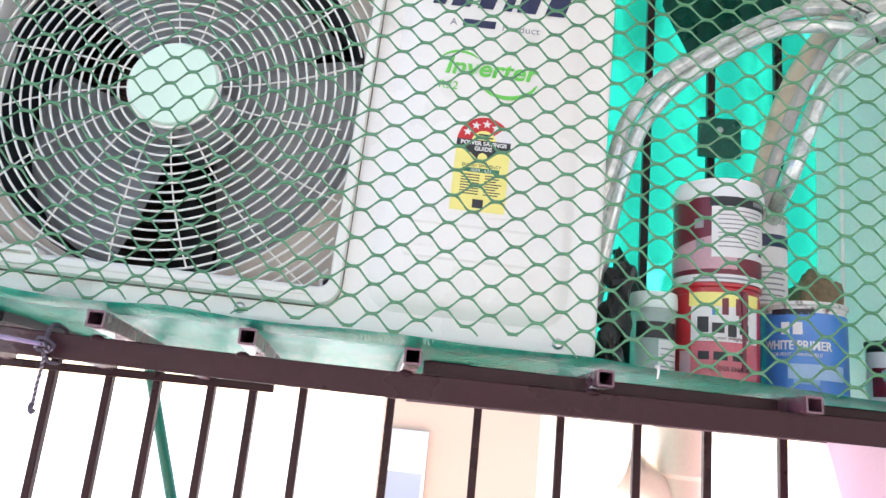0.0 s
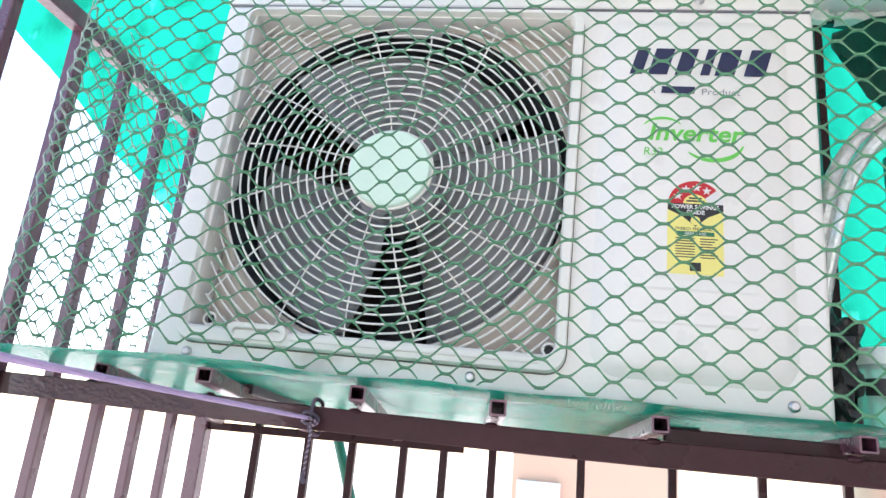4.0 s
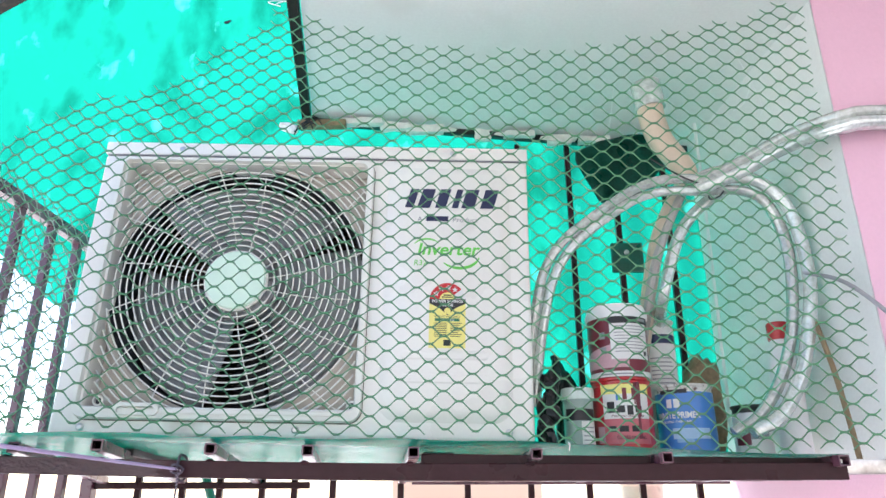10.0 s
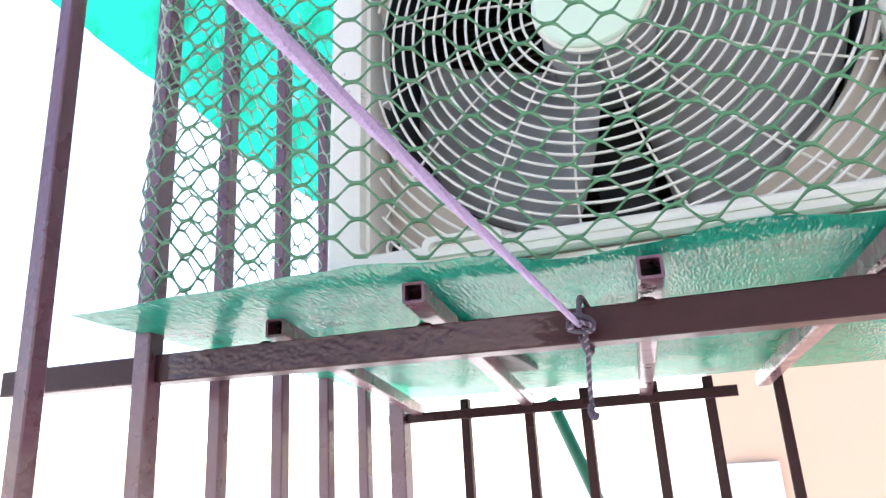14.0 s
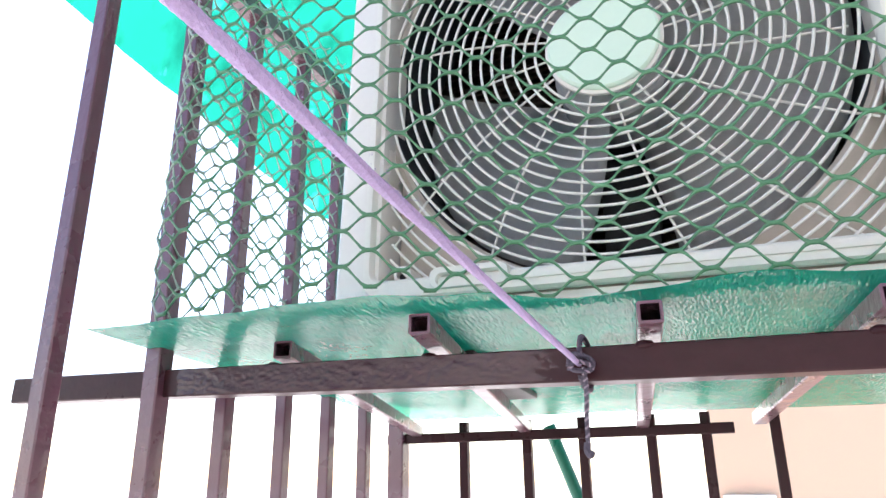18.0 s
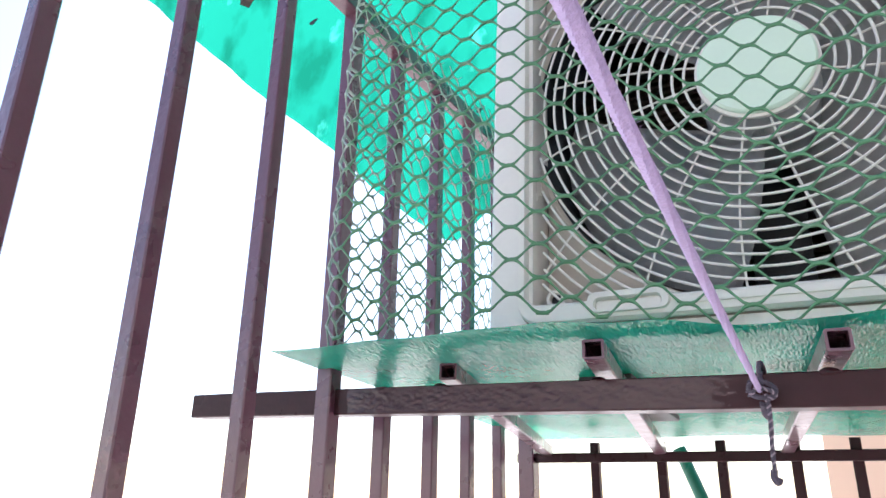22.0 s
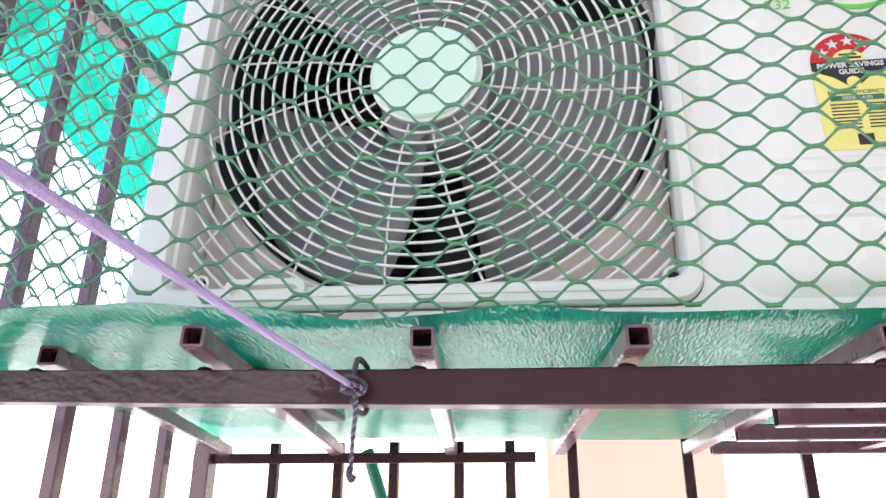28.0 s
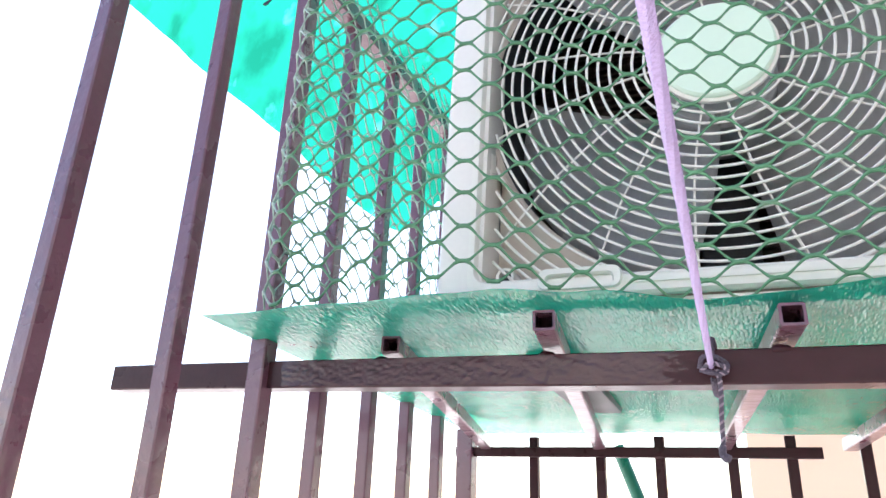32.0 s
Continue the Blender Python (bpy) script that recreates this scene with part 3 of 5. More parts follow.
for xf, yf in ((0.006, -0.092), (0.152, -0.094), (0.314, -0.093), (0.455, -0.092), (0.610, -0.091), (0.785, -0.090)):
    b = bmesh.new()
    bmesh.ops.create_icosphere(b, subdivisions=2, radius=0.0042)
    for v in b.verts:
        v.co = Vector((xf - 0.004 + v.co.x * 1.9, yf + v.co.y * 0.9, beam_z(xf) + 0.0115 + v.co.z * 0.8)) + 0.0015 * Vector((noise.noise(v.co * 300), 0, noise.noise(v.co * 260)))
    part("weld", b, BEAM, shelf, smooth=True)
sk = bmesh.new()
rows = []
for i in range(301):
    x = -0.105 + 0.47 * i / 300
    yb, zb = -0.0885 + 0.01036 * (x + 0.306) - 0.0125, sum(beam_z(x + d) for d in (-0.08, -0.04, 0.0, 0.04, 0.08)) / 5
    fade = max(0.0, min(1.0, (0.36 - x) / 0.25, (x + 0.106) / 0.02))
    col = []
    for k in range(17):
        w = noise.noise((x * 75 + 0.35 * k, k * 0.30 + 2.5 * noise.noise((x * 30, k * 0.2, 8)), 2))
        fold = max(0.0, 1 - abs(w) * 5) * 0.0007 + 0.0005 * abs(noise.noise((x * 150, k * 0.7, 5)))
        col.append(sk.verts.new((x, yb + 0.0020 * (1 - fade) ** 2 - 0.0001 - fade * (0.0006 + fold), zb + 0.0224 * k / 16 - 0.0112)))
    rows.append(col)
for a, b in zip(rows, rows[1:]):
    for k in range(16):
        sk.faces.new((a[k], b[k], b[k + 1], a[k + 1]))
part("paint_skin", sk, WETPAINT, shelf, "glossy wrinkled run of paint", smooth=True)
part("wall_bracket", box(1.226, 1.33, -0.085, -0.06, 1.535, 1.556, 0.002), TIN, shelf, "rusted flaking bracket end")

FRONT = ((-0.125, -0.178), (0.04, -0.174), (0.12, -0.166), (0.19, -0.140), (0.26, -0.108), (0.32, -0.117), (0.38, -0.130), (0.45, -0.112), (0.59, -0.092), (0.8, -0.090), (1.0, -0.094), (1.24, -0.100))


def front(x):
    for (a, ya), (b, yb) in zip(FRONT, FRONT[1:]):
        if a <= x <= b:
            s = (x - a) / (b - a)
            s = s * s * (3 - 2 * s)
            return ya + (yb - ya) * s
    return FRONT[-1][1] if x > 0 else FRONT[0][1]


def deck(y, x=0.0):
    """Height of the platform's top, which falls towards the back and droops beyond the unit."""
    s = min(max((x - 0.78) / 0.42, 0.0), 1.0)
    left = min(max((0.50 - x) / 0.35, 0.0), 1.0)
    return 1.5800 + 0.006 * left * left * (3 - 2 * left) - 0.05 * (y + 0.12) - 0.0165 * s * s * (3 - 2 * s) * (1 - 1.1 * max(0.0, y + 0.1))


sb = bmesh.new()
rows = []
for i in range(141):
    x = -0.125 + 1.365 * i / 140
    col = []
    yf = front(x) + (0.004 * noise.noise((x * 20, 0, 0)))
    for k in range(31):
        y = yf + (0.44 - yf) * (k / 30) ** 1.7
        lift = (0.0065 + 0.004 * noise.noise((x * 8, 2, 0))) * max(0, 1 - (y - yf) / 0.032) ** 2
        lift *= min(max((0.85 - x) / 0.15, 0.0), 1.0) * min(max((x + 0.05) / 0.3, 0.05), 1.0)
        z = deck(y, x) + 0.0012 * noise.noise((x * 14, y * 14, 0)) + lift
        col.append(sb.verts.new((x, y, z)))
    rows.append(col)
for a, b in zip(rows, rows[1:]):
    for k in range(30):
        sb.faces.new((a[k], b[k], b[k + 1], a[k + 1]))
bmesh.ops.solidify(sb, geom=sb.faces[:], thickness=-0.0012)
sheet = tagged(part("platform_sheet", sb, SHEET, smooth=True), "glossy green embossed plastic sheet laid over the tube frame", "plastic sheet")


# ---- the air conditioner ----
AC = thing("outdoor_unit", "ivory split air-conditioner outdoor unit with a round fan guard", "air conditioner", pose(0.0, -0.0313, 1.5814, -1.59, 0.98, 2.23))
X0, W, D, Z0, HT = 0.0178, 0.800, 0.30, 0.018, 0.552
GX0, GX1, GZ0, GZ1 = 0.065, 0.509, 0.0535, 0.508
CX, CZ, FR = 0.2865, 0.285, 0.227
cb = bmesh.new()
xs, zs = (X0, GX0, GX1, W), (Z0, GZ0, GZ1, HT - 0.027)
fv = {(i, k): cb.verts.new((xs[i], 0, zs[k])) for i in range(4) for k in range(4)}
for i in range(3):
    for k in range(3):
        if (i, k) != (1, 1):
            cb.faces.new((fv[i, k], fv[i + 1, k], fv[i + 1, k + 1], fv[i, k + 1]))
bv = {(i, k): cb.verts.new((xs[i], D, zs[k])) for i in (0, 3) for k in (0, 3)}
cb.faces.new((bv[0, 0], bv[0, 3], bv[3, 3], bv[3, 0]))
cb.faces.new([fv[0, k] for k in range(4)] + [bv[0, 3], bv[0, 0]])
cb.faces.new([fv[3, k] for k in range(3, -1, -1)] + [bv[3, 0], bv[3, 3]])
cb.faces.new([fv[i, 3] for i in range(4)] + [bv[3, 3], bv[0, 3]])
cb.faces.new([fv[i, 0] for i in range(3, -1, -1)] + [bv[0, 0], bv[3, 0]])
hole = [fv[1, 1], fv[2, 1], fv[2, 2], fv[1, 2]]
inner = [cb.verts.new((v.co.x, 0.048, v.co.z)) for v in hole]
for i in range(4):
    cb.faces.new((hole[i], hole[(i + 1) % 4], inner[(i + 1) % 4], inner[i]))
bmesh.ops.recalc_face_normals(cb, faces=cb.faces[:])
outer = [e for e in cb.edges if len(e.link_faces) == 2 and e.calc_face_angle(0) > 0.5 and all(not (GX0 - 0.001 < v.co.x < GX1 + 0.001 and GZ0 - 0.001 < v.co.z < GZ1 + 0.001) for v in e.verts)]
bmesh.ops.bevel(cb, geom=outer, offset=0.007, segments=4, profile=0.5, affect="EDGES")
casing = part("casing", cb, CREAM, AC)
part("top_seam", box(X0 + 0.004, W - 0.004, -0.0006, 0.004, HT - 0.0275, HT - 0.0264), GREYINK, AC, "dark seam under the top cover")
part("top_cover", box(X0 - 0.0015, W + 0.0015, -0.0015, D + 0.002, HT - 0.0262, HT, 0.004, 3), CREAM, AC)
for x, z in ((0.1, -0.010), (0.62, 0.000)):
    part("foot", box(x, x + 0.05, 0.03, D - 0.02, z, Z0 + 0.0005, 0.002), BLACK, AC, "black rubber foot")


def rrect(x0, x1, z0, z1, r, n=6):
    """Corners of a rounded rectangle, counter-clockwise."""
    pts = []
    for cx, cz, a in ((x1 - r, z1 - r, 0), (x0 + r, z1 - r, 90), (x0 + r, z0 + r, 180), (x1 - r, z0 + r, 270)):
        pts += [(cx + r * math.cos(radians(a + 90 * k / n)), cz + r * math.sin(radians(a + 90 * k / n))) for k in range(n + 1)]
    return pts


def frame_ring(o, i, y0, y1, soft):
    """A flat frame between two outlines, with softened front edges."""
    def at(poly, y):
        return [(x, y, z) for x, z in poly]
    def mid(a, b, t):
        return [(p[0] + (q[0] - p[0]) * t, p[1] + (q[1] - p[1]) * t) for p, q in zip(a, b)]
    return loops([at(o, y0), at(o, y1 + soft), at(mid(o, i, 0.12), y1), at(mid(o, i, 0.85), y1), at(i, y1 + soft), at(i, y0 + 0.012)], cap=False)


# thin brown ring; paints the shade of the joint round the guard
part("guard_gap", frame_ring(rrect(GX0 - 0.0132, GX1 + 0.0113, GZ0 - 0.0118, GZ1 + 0.0092, 0.024), rrect(GX0 - 0.008, GX1 + 0.006, GZ0 - 0.006, GZ1 + 0.004, 0.02), 0.0004, -0.0010, 0.0003), material("shaded_gap", (0.16, 0.13, 0.11), 0.7), AC, "brown ring round the guard, painted in for the shade of its gap")
guard = part("fan_guard_frame", frame_ring(rrect(GX0 - 0.012, GX1 + 0.010, GZ0 - 0.010, GZ1 + 0.008, 0.022), rrect(GX0 - 0.004, GX1 - 0.003, GZ0 + 0.010, GZ1 + 0.002, 0.012), 0.001, -0.0105, 0.004), PLASTIC, AC, "raised ivory plastic guard frame")
# plate round the fan opening
n = 64
sq = []
for i in range(n):
    a = 2 * math.pi * i / n
    c, s = math.cos(a), math.sin(a)
    k = min(((GX1 - CX - 0.001) if c > 0 else (CX - GX0 - 0.001)) / max(abs(c), 1e-6), ((GZ1 - CZ - 0.001) if s > 0 else (CZ - GZ0 - 0.001)) / max(abs(s), 1e-6))
    k = max(k, FR + 0.012)
    sq.append((CX + c * k, 0.046, CZ + s * k))
rim = lambda r, y: [(CX + r * math.cos(2 * math.pi * i / n), y, CZ + r * math.sin(2 * math.pi * i / n)) for i in range(n)]
part("shroud_plate", loops([sq, rim(FR + 0.010, 0.030), rim(FR + 0.004, 0.026), rim(FR, 0.030)], cap=False), BELL, AC, smooth=False)
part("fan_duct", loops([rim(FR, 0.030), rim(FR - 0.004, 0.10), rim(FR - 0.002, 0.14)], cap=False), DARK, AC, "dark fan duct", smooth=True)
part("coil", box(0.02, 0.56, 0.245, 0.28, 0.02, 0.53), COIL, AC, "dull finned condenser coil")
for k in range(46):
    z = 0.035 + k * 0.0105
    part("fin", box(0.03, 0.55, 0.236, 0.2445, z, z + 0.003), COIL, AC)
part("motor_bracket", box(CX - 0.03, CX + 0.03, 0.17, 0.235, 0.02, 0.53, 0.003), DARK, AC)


def blade(a0):
    """One broad swept fan blade."""
    bm = bmesh.new()
    R, A = 9, 12
    vs = []
    for j in range(A + 1):
        f = j / A
        col = []
        for i in range(R + 1):
            g = i / R
            r = 0.048 + (0.219 - 0.048) * g
            a = radians(a0 - 8 * g + (100 - 4 * g) * (f - 0.5))
            y = 0.085 - 0.095 * (f - 0.5) + 0.012 * math.sin(math.pi * f) * g
            col.append(bm.verts.new((CX + r * math.cos(a), y, CZ + r * math.sin(a))))
        vs.append(col)
    for a, b in zip(vs, vs[1:]):
        for i in range(R):
            bm.faces.new((a[i], b[i], b[i + 1], a[i + 1]))
    bmesh.ops.solidify(bm, geom=bm.faces[:], thickness=0.003)
    return bm


fan = part("fan_hub", loops([rim(0.052, 0.05), rim(0.056, 0.056), rim(0.056, 0.12), rim(0.05, 0.125)]), BLADE, AC, "grey plastic fan at rest")
for a0 in (-20, 98, 220):
    part("blade", blade(a0), BLADE, fan, smooth=True)

# guard wires: rings, cut off by the square frame, and raking spokes
def inside(x, z, m=0.004):
    return GX0 + m < x < GX1 - m and GZ0 + m < z < GZ1 - m


wires = part("fan_guard", loops([rim(0.0535, 0.013), rim(0.0555, 0.011), rim(0.0555, 0.007), rim(0.0525, 0.006)], cap=False), PLASTIC, AC, "ivory wire fan guard")
r = 0.066
while r < 0.335:
    m = int(60 + r * 500)
    run, runs = [], []
    for i in range(m + 1):
        a = 2 * math.pi * i / m + 0.3
        p = (CX + r * math.cos(a), 0.009 + 0.007 * max(0, (r - 0.2) / 0.13), CZ + r * math.sin(a))
        if inside(p[0], p[2]):
            run.append(p)
        elif run:
            runs.append(run)
            run = []
    if run:
        runs.append(run)
    for q in runs:
        if len(q) > 3:
            part("ring", sweep(q, 0.00145, 6), PLASTIC, wires, smooth=True)
    r += 0.0112
for i in range(16):
    a = 2 * math.pi * i / 16 + 0.12
    pts = []
    for k in range(15):
        r = 0.056 + 0.0185 * k
        b = a + 0.22 * (k / 14)
        p = (CX + r * math.cos(b), 0.012 + 0.007 * max(0, (r - 0.2) / 0.13), CZ + r * math.sin(b))
        if inside(p[0], p[2]):
            pts.append(p)
    part("spoke", sweep(pts, 0.0012, 6), PLASTIC, wires, smooth=True)
part("hub_cap", loops([rim(0.0525, 0.014), rim(0.0525, 0.003), rim(0.0505, 0.0006), rim(0.02, 0.0002)]), HUB, wires, "round pale green-white centre disc")
part("latch_tab", frame_ring(rrect(0.122, 0.196, GZ0 - 0.004, GZ0 + 0.016, 0.008), rrect(0.130, 0.188, GZ0 - 0.002, GZ0 + 0.009, 0.005), 0.0, -0.0150, 0.003), PLASTIC, AC)
part("frame_groove", box(0.200, 0.490, -0.0125, -0.0100, GZ0 - 0.001, GZ0 + 0.004, 0.0006), PLASTIC, AC)

# raised field on the service panel, with faint pressed ribs
def cushion(x0, x1, z0, z1, h, r, soft):
    o, i = rrect(x0, x1, z0, z1, r), rrect(x0 + soft, x1 - soft, z0 + soft, z1 - soft, max(r - soft * 0.6, 0.004))
    m = [((p[0] + q[0]) / 2, (p[1] + q[1]) / 2) for p, q in zip(o, i)]
    return loops([[(x, 0.0003, z) for x, z in o], [(x, -h * 0.5, z) for x, z in m], [(x, -h, z) for x, z in i]])


part("pressed_panel", cushion(0.544, 0.766, 0.046, 0.508, 0.010, 0.034, 0.019), CREAM, AC)
for z, up in ((0.108, 0.0118), (0.147, 0.0118), (0.190, 0.0104)):
    o, i = rrect(0.578, 0.726, z, z + 0.016, 0.0075), rrect(0.582, 0.722, z + 0.003, z + 0.013, 0.0045)
    part("pressed_rib", loops([[(x, -0.0098, zz) for x, zz in o], [(x, -up, zz) for x, zz in i]]), CREAM, AC, smooth=False)
for x, z in ((0.0705, 0.031), (0.4145, 0.032), (0.758, 0.033), (0.663, 0.538), (0.159, 0.537)):
    sc = part("screw", loops([[(x + q * math.cos(2 * math.pi * i / 12), y, z + q * math.sin(2 * math.pi * i / 12)) for i in range(12)] for q, y in ((0.0062, -0.0005), (0.0062, -0.002), (0.0038, -0.004), (0.002, -0.0042))]), ZINC, AC)
for x, z in ((GX0 + 0.018, GZ0 + 0.022), (0.5005, 0.073)):
    ring = lambda r, y: [(x + r * math.cos(2 * math.pi * i / 16), y, z + r * math.sin(2 * math.pi * i / 16)) for i in range(16)]
    part("screw_boss", loops([ring(0.0105, 0.044), ring(0.0095, 0.016), ring(0.0088, 0.0145), ring(0.0062, 0.0145), ring(0.006, 0.03)], cap=False), PLASTIC, AC)
    part("screw_hole", loops([ring(0.0061, 0.0235), ring(0.0061, 0.0225)]), BLACK, AC, "dark screw hole")

# printed marks on the panel; trade names as plain shapes
Y = -0.0109


def slanted(x0, x1, z0, z1, lean=0.28):
    d = (z1 - z0) * lean
    return [(x0, z0), (x1, z0), (x1 + d, z1), (x0 + d, z1)]


mark = part("wordmark", flat(slanted(0.577, 0.592, 0.4225, 0.4595), Y), NAVY, AC, "dark navy slanted name mark drawn as plain shapes")
for x0, x1 in ((0.599, 0.622), (0.631, 0.650), (0.661, 0.672), (0.678, 0.701), (0.712, 0.736)):
    part("mark_shape", flat(slanted(x0, x1, 0.4225, 0.4595), Y), NAVY, mark)
part("mark_bar", flat(slanted(0.6155, 0.6545, 0.3965, 0.4060, 0.1), Y), NAVY, mark)
writing("A", 0.0125, GREYINK, AC, 0.6005, 0.3965, Y)
writing("Product", 0.0125, GREYINK, AC, 0.6625, 0.3955, Y, squeeze=1.12)
for cx, cz, ra, a0, a1, w in ((0.6185, 0.3430, 0.0255, 150, 38, 0.0045), (0.6755, 0.3350, 0.0355, -140, -15, 0.007)):
    ib, pts = bmesh.new(), []
    for k in range(17):
        a = radians(a0 + (a1 - a0) * k / 16)
        ww = w * math.sin(math.pi * (0.08 + 0.84 * k / 16))
        pts.append(((cx + (ra + ww / 2) * math.cos(a), cz + 0.75 * (ra + ww / 2) * math.sin(a)), (cx + (ra - ww / 2) * math.cos(a), cz + 0.75 * (ra - ww / 2) * math.sin(a))))
    for (o1, i1), (o2, i2) in zip(pts, pts[1:]):
        flat([o1, o2, i2, i1] if a1 < a0 else [i1, i2, o2, o1], Y, bm=ib)
    part("stroke", ib, GREENINK, AC, "green curved stroke")
writing("Inverter", 0.0305, GREENINK, AC, 0.6005, 0.3330, Y, "lettering", shear=0.2, bold=0.0007, squeeze=1.08)
writing("R32", 0.0145, GREENINK, AC, 0.5955, 0.3125, Y, "lettering", shear=0.1)

# energy label
LX, LZ, LW, LH = 0.6250, 0.167, 0.0615, 0.083
label = part("energy_label", flat([(LX, LZ), (LX + LW, LZ), (LX + LW, LZ + LH), (LX, LZ + LH)], Y), YELLOW, AC, "yellow energy rating sticker with a red star arch")
lc = LX + LW / 2
arc = lambda r, a0, a1, k=20: [(lc + r * math.cos(radians(a0 + (a1 - a0) * i / k)), LZ + LH + r * math.sin(radians(a0 + (a1 - a0) * i / k))) for i in range(k + 1)]
part("arch", flat(arc(0.0307, 40, 180) + arc(0.014, 180, 40)[0:], Y), LABELRED, label)
part("arch_end", flat(arc(0.0307, 0, 40) + arc(0.014, 40, 0), Y), PAPER, label)
part("arch_core", flat(arc(0.014, 0, 180), Y), YELLOW, label)
for a in (150, 118, 86, 56):
    cx, cz = lc + 0.0225 * math.cos(radians(a)), LZ + LH + 0.0225 * math.sin(radians(a))
    part("star", flat([(cx + (0.0055 if i % 2 == 0 else 0.0022) * math.cos(radians(90 + 36 * i)), cz + (0.0055 if i % 2 == 0 else 0.0022) * math.sin(radians(90 + 36 * i))) for i in range(10)], Y - 0.0004), PAPER, label)
part("band", flat([(LX, LZ + LH - 0.006), (lc - 0.014, LZ + LH - 0.014), (lc, LZ + LH - 0.026), (lc + 0.014, LZ + LH - 0.014), (LX + LW, LZ + LH - 0.006), (LX + LW, LZ + LH + 0.002), (LX, LZ + LH + 0.002)], Y - 0.0004), BLACK, label)
writing("POWER SAVINGS", 0.0068, PAPER, label, lc, LZ + LH - 0.0042, Y - 0.0008, align="CENTER", bold=0.0002)
writing("GUIDE", 0.0068, PAPER, label, lc, LZ + LH - 0.0108, Y - 0.0008, align="CENTER", bold=0.0002)
for w, dz in ((0.014, 0.011), (0.020, 0.0075)):
    part("text_bar", flat([(lc - w / 2, LZ + LH + dz - 0.003), (lc + w / 2, LZ + LH + dz - 0.003), (lc + w / 2, LZ + LH + dz - 0.0012), (lc - w / 2, LZ + LH + dz - 0.0012)], Y - 0.0004), BLACK, label)
part("emblem", flat([(lc + 0.0055 * math.cos(2 * math.pi * i / 16), LZ + LH - 0.019 + 0.0055 * math.sin(2 * math.pi * i / 16)) for i in range(16)], Y - 0.0006), YELLOW, label)
writing("ENERGY EFFICIENCY", 0.0048, BLACK, label, lc, LZ + 0.0525, Y - 0.0005, align="CENTER")
part("rating_bar", flat([(LX + 0.010, LZ + 0.046), (LX + LW - 0.010, LZ + 0.046), (LX + LW - 0.010, LZ + 0.051), (LX + 0.010, LZ + 0.051)], Y - 0.0004), DKGREEN, label)
writing("ISEER - 4.05", 0.0048, PAPER, label, lc, LZ + 0.0468, Y - 0.0008, align="CENTER")
for k in range(8):
    z = LZ + 0.042 - 0.0032 * k
    part("text_bar", flat([(LX + 0.009, z), (LX + 0.030, z), (LX + 0.030, z + 0.0011), (LX + 0.009, z + 0.0011)], Y - 0.0004), BLACK, label)
    part("text_bar", flat([(LX + 0.036, z), (LX + 0.055 - 0.003 * (k % 3), z), (LX + 0.055 - 0.003 * (k % 3), z + 0.0011), (LX + 0.036, z + 0.0011)], Y - 0.0004), BLACK, label)
part("seal", flat([(lc - 0.006, LZ + 0.004), (lc + 0.006, LZ + 0.004), (lc + 0.006, LZ + 0.014), (lc - 0.006, LZ + 0.014)], Y - 0.0004), BLACK, label)


# ---- the netting ----
CELL_W, CELL_H, SLOPE = 0.0445, 0.0285, 0.064
PLAN = ((-0.118, 0.35), (-0.118, 0.10), (-0.116, -0.07), (-0.106, -0.120), (-0.066, -0.150), (0.10, -0.150), (0.26, -0.098), (0.40, -0.100), (0.60, -0.094), (1.00, -0.100), (1.296, -0.104))
TOPS = ((-0.2, 2.0), (-0.12, 2.035), (-0.083, 2.056), (-0.015, 2.106), (0.076, 2.151), (0.16, 2.185), (0.22, 2.235), (0.29, 2.305), (0.358, 2.345), (0.465, 2.304), (0.59, 2.275), (0.722, 2.248), (0.874, 2.247), (1.027, 2.271), (1.183, 2.307), (1.33, 2.355))
plan = spline([(x, y, 0) for x, y in PLAN], 12)
reach = [0.0]
for a, b in zip(plan, plan[1:]):
    reach.append(reach[-1] + (b - a).length)


def on_plan(u):
    k = min(max(int(np.searchsorted(reach, u)) - 1, 0), len(plan) - 2)
    t = (u - reach[k]) / (reach[k + 1] - reach[k])
    return plan[k].lerp(plan[k + 1], t)


def net_top(x):
    return float(np.interp(x, [p[0] for p in TOPS], [p[1] for p in TOPS]))


def on_net(u, z):
    p = on_plan(u)
    f = min(max((z - 1.58) / 0.75, 0), 1)
    sag = 0.014 * noise.noise((u * 3.1, z * 3.7, 0)) + 0.005 * noise.noise((u * 11, z * 11, 4))
    if u > 0.47:
        y = p.y + (-0.115 - p.y) * f * f + sag
        return Vector((p.x + 0.004 * noise.noise((u * 8, z * 8, 9)), y, z + 0.006 * noise.noise((u * 4, z * 4, 2))))
    wrinkle = 0.010 * noise.noise((u * 9, z * 7, 5))
    return Vector((p.x + sag + 0.02 * f + wrinkle, p.y + 0.006 * noise.noise((u * 12, z * 12, 8)), z + 0.012 * noise.noise((u * 10, z * 6, 2))))


front_net, side_net = bmesh.new(), bmesh.new()
LENGTH = reach[-1]


def strand(pts, radii):
    """A tapering strand through points, joined to the panel that it lies in."""
    rings = []
    for i, (p, rad) in enumerate(zip(pts, radii)):
        d = (pts[min(i + 1, len(pts) - 1)] - pts[max(i - 1, 0)]).normalized()
        s = d.cross(Vector((0.13, 1, 0.21))).normalized()
        w = s.cross(d)
        rings.append([p + (s * math.cos(a) + w * 0.8 * math.sin(a)) * rad for a in (0.0, 1.257, 2.513, 3.770, 5.027)])
    loops(rings, bm=side_net if pts[0].x < -0.092 else front_net)


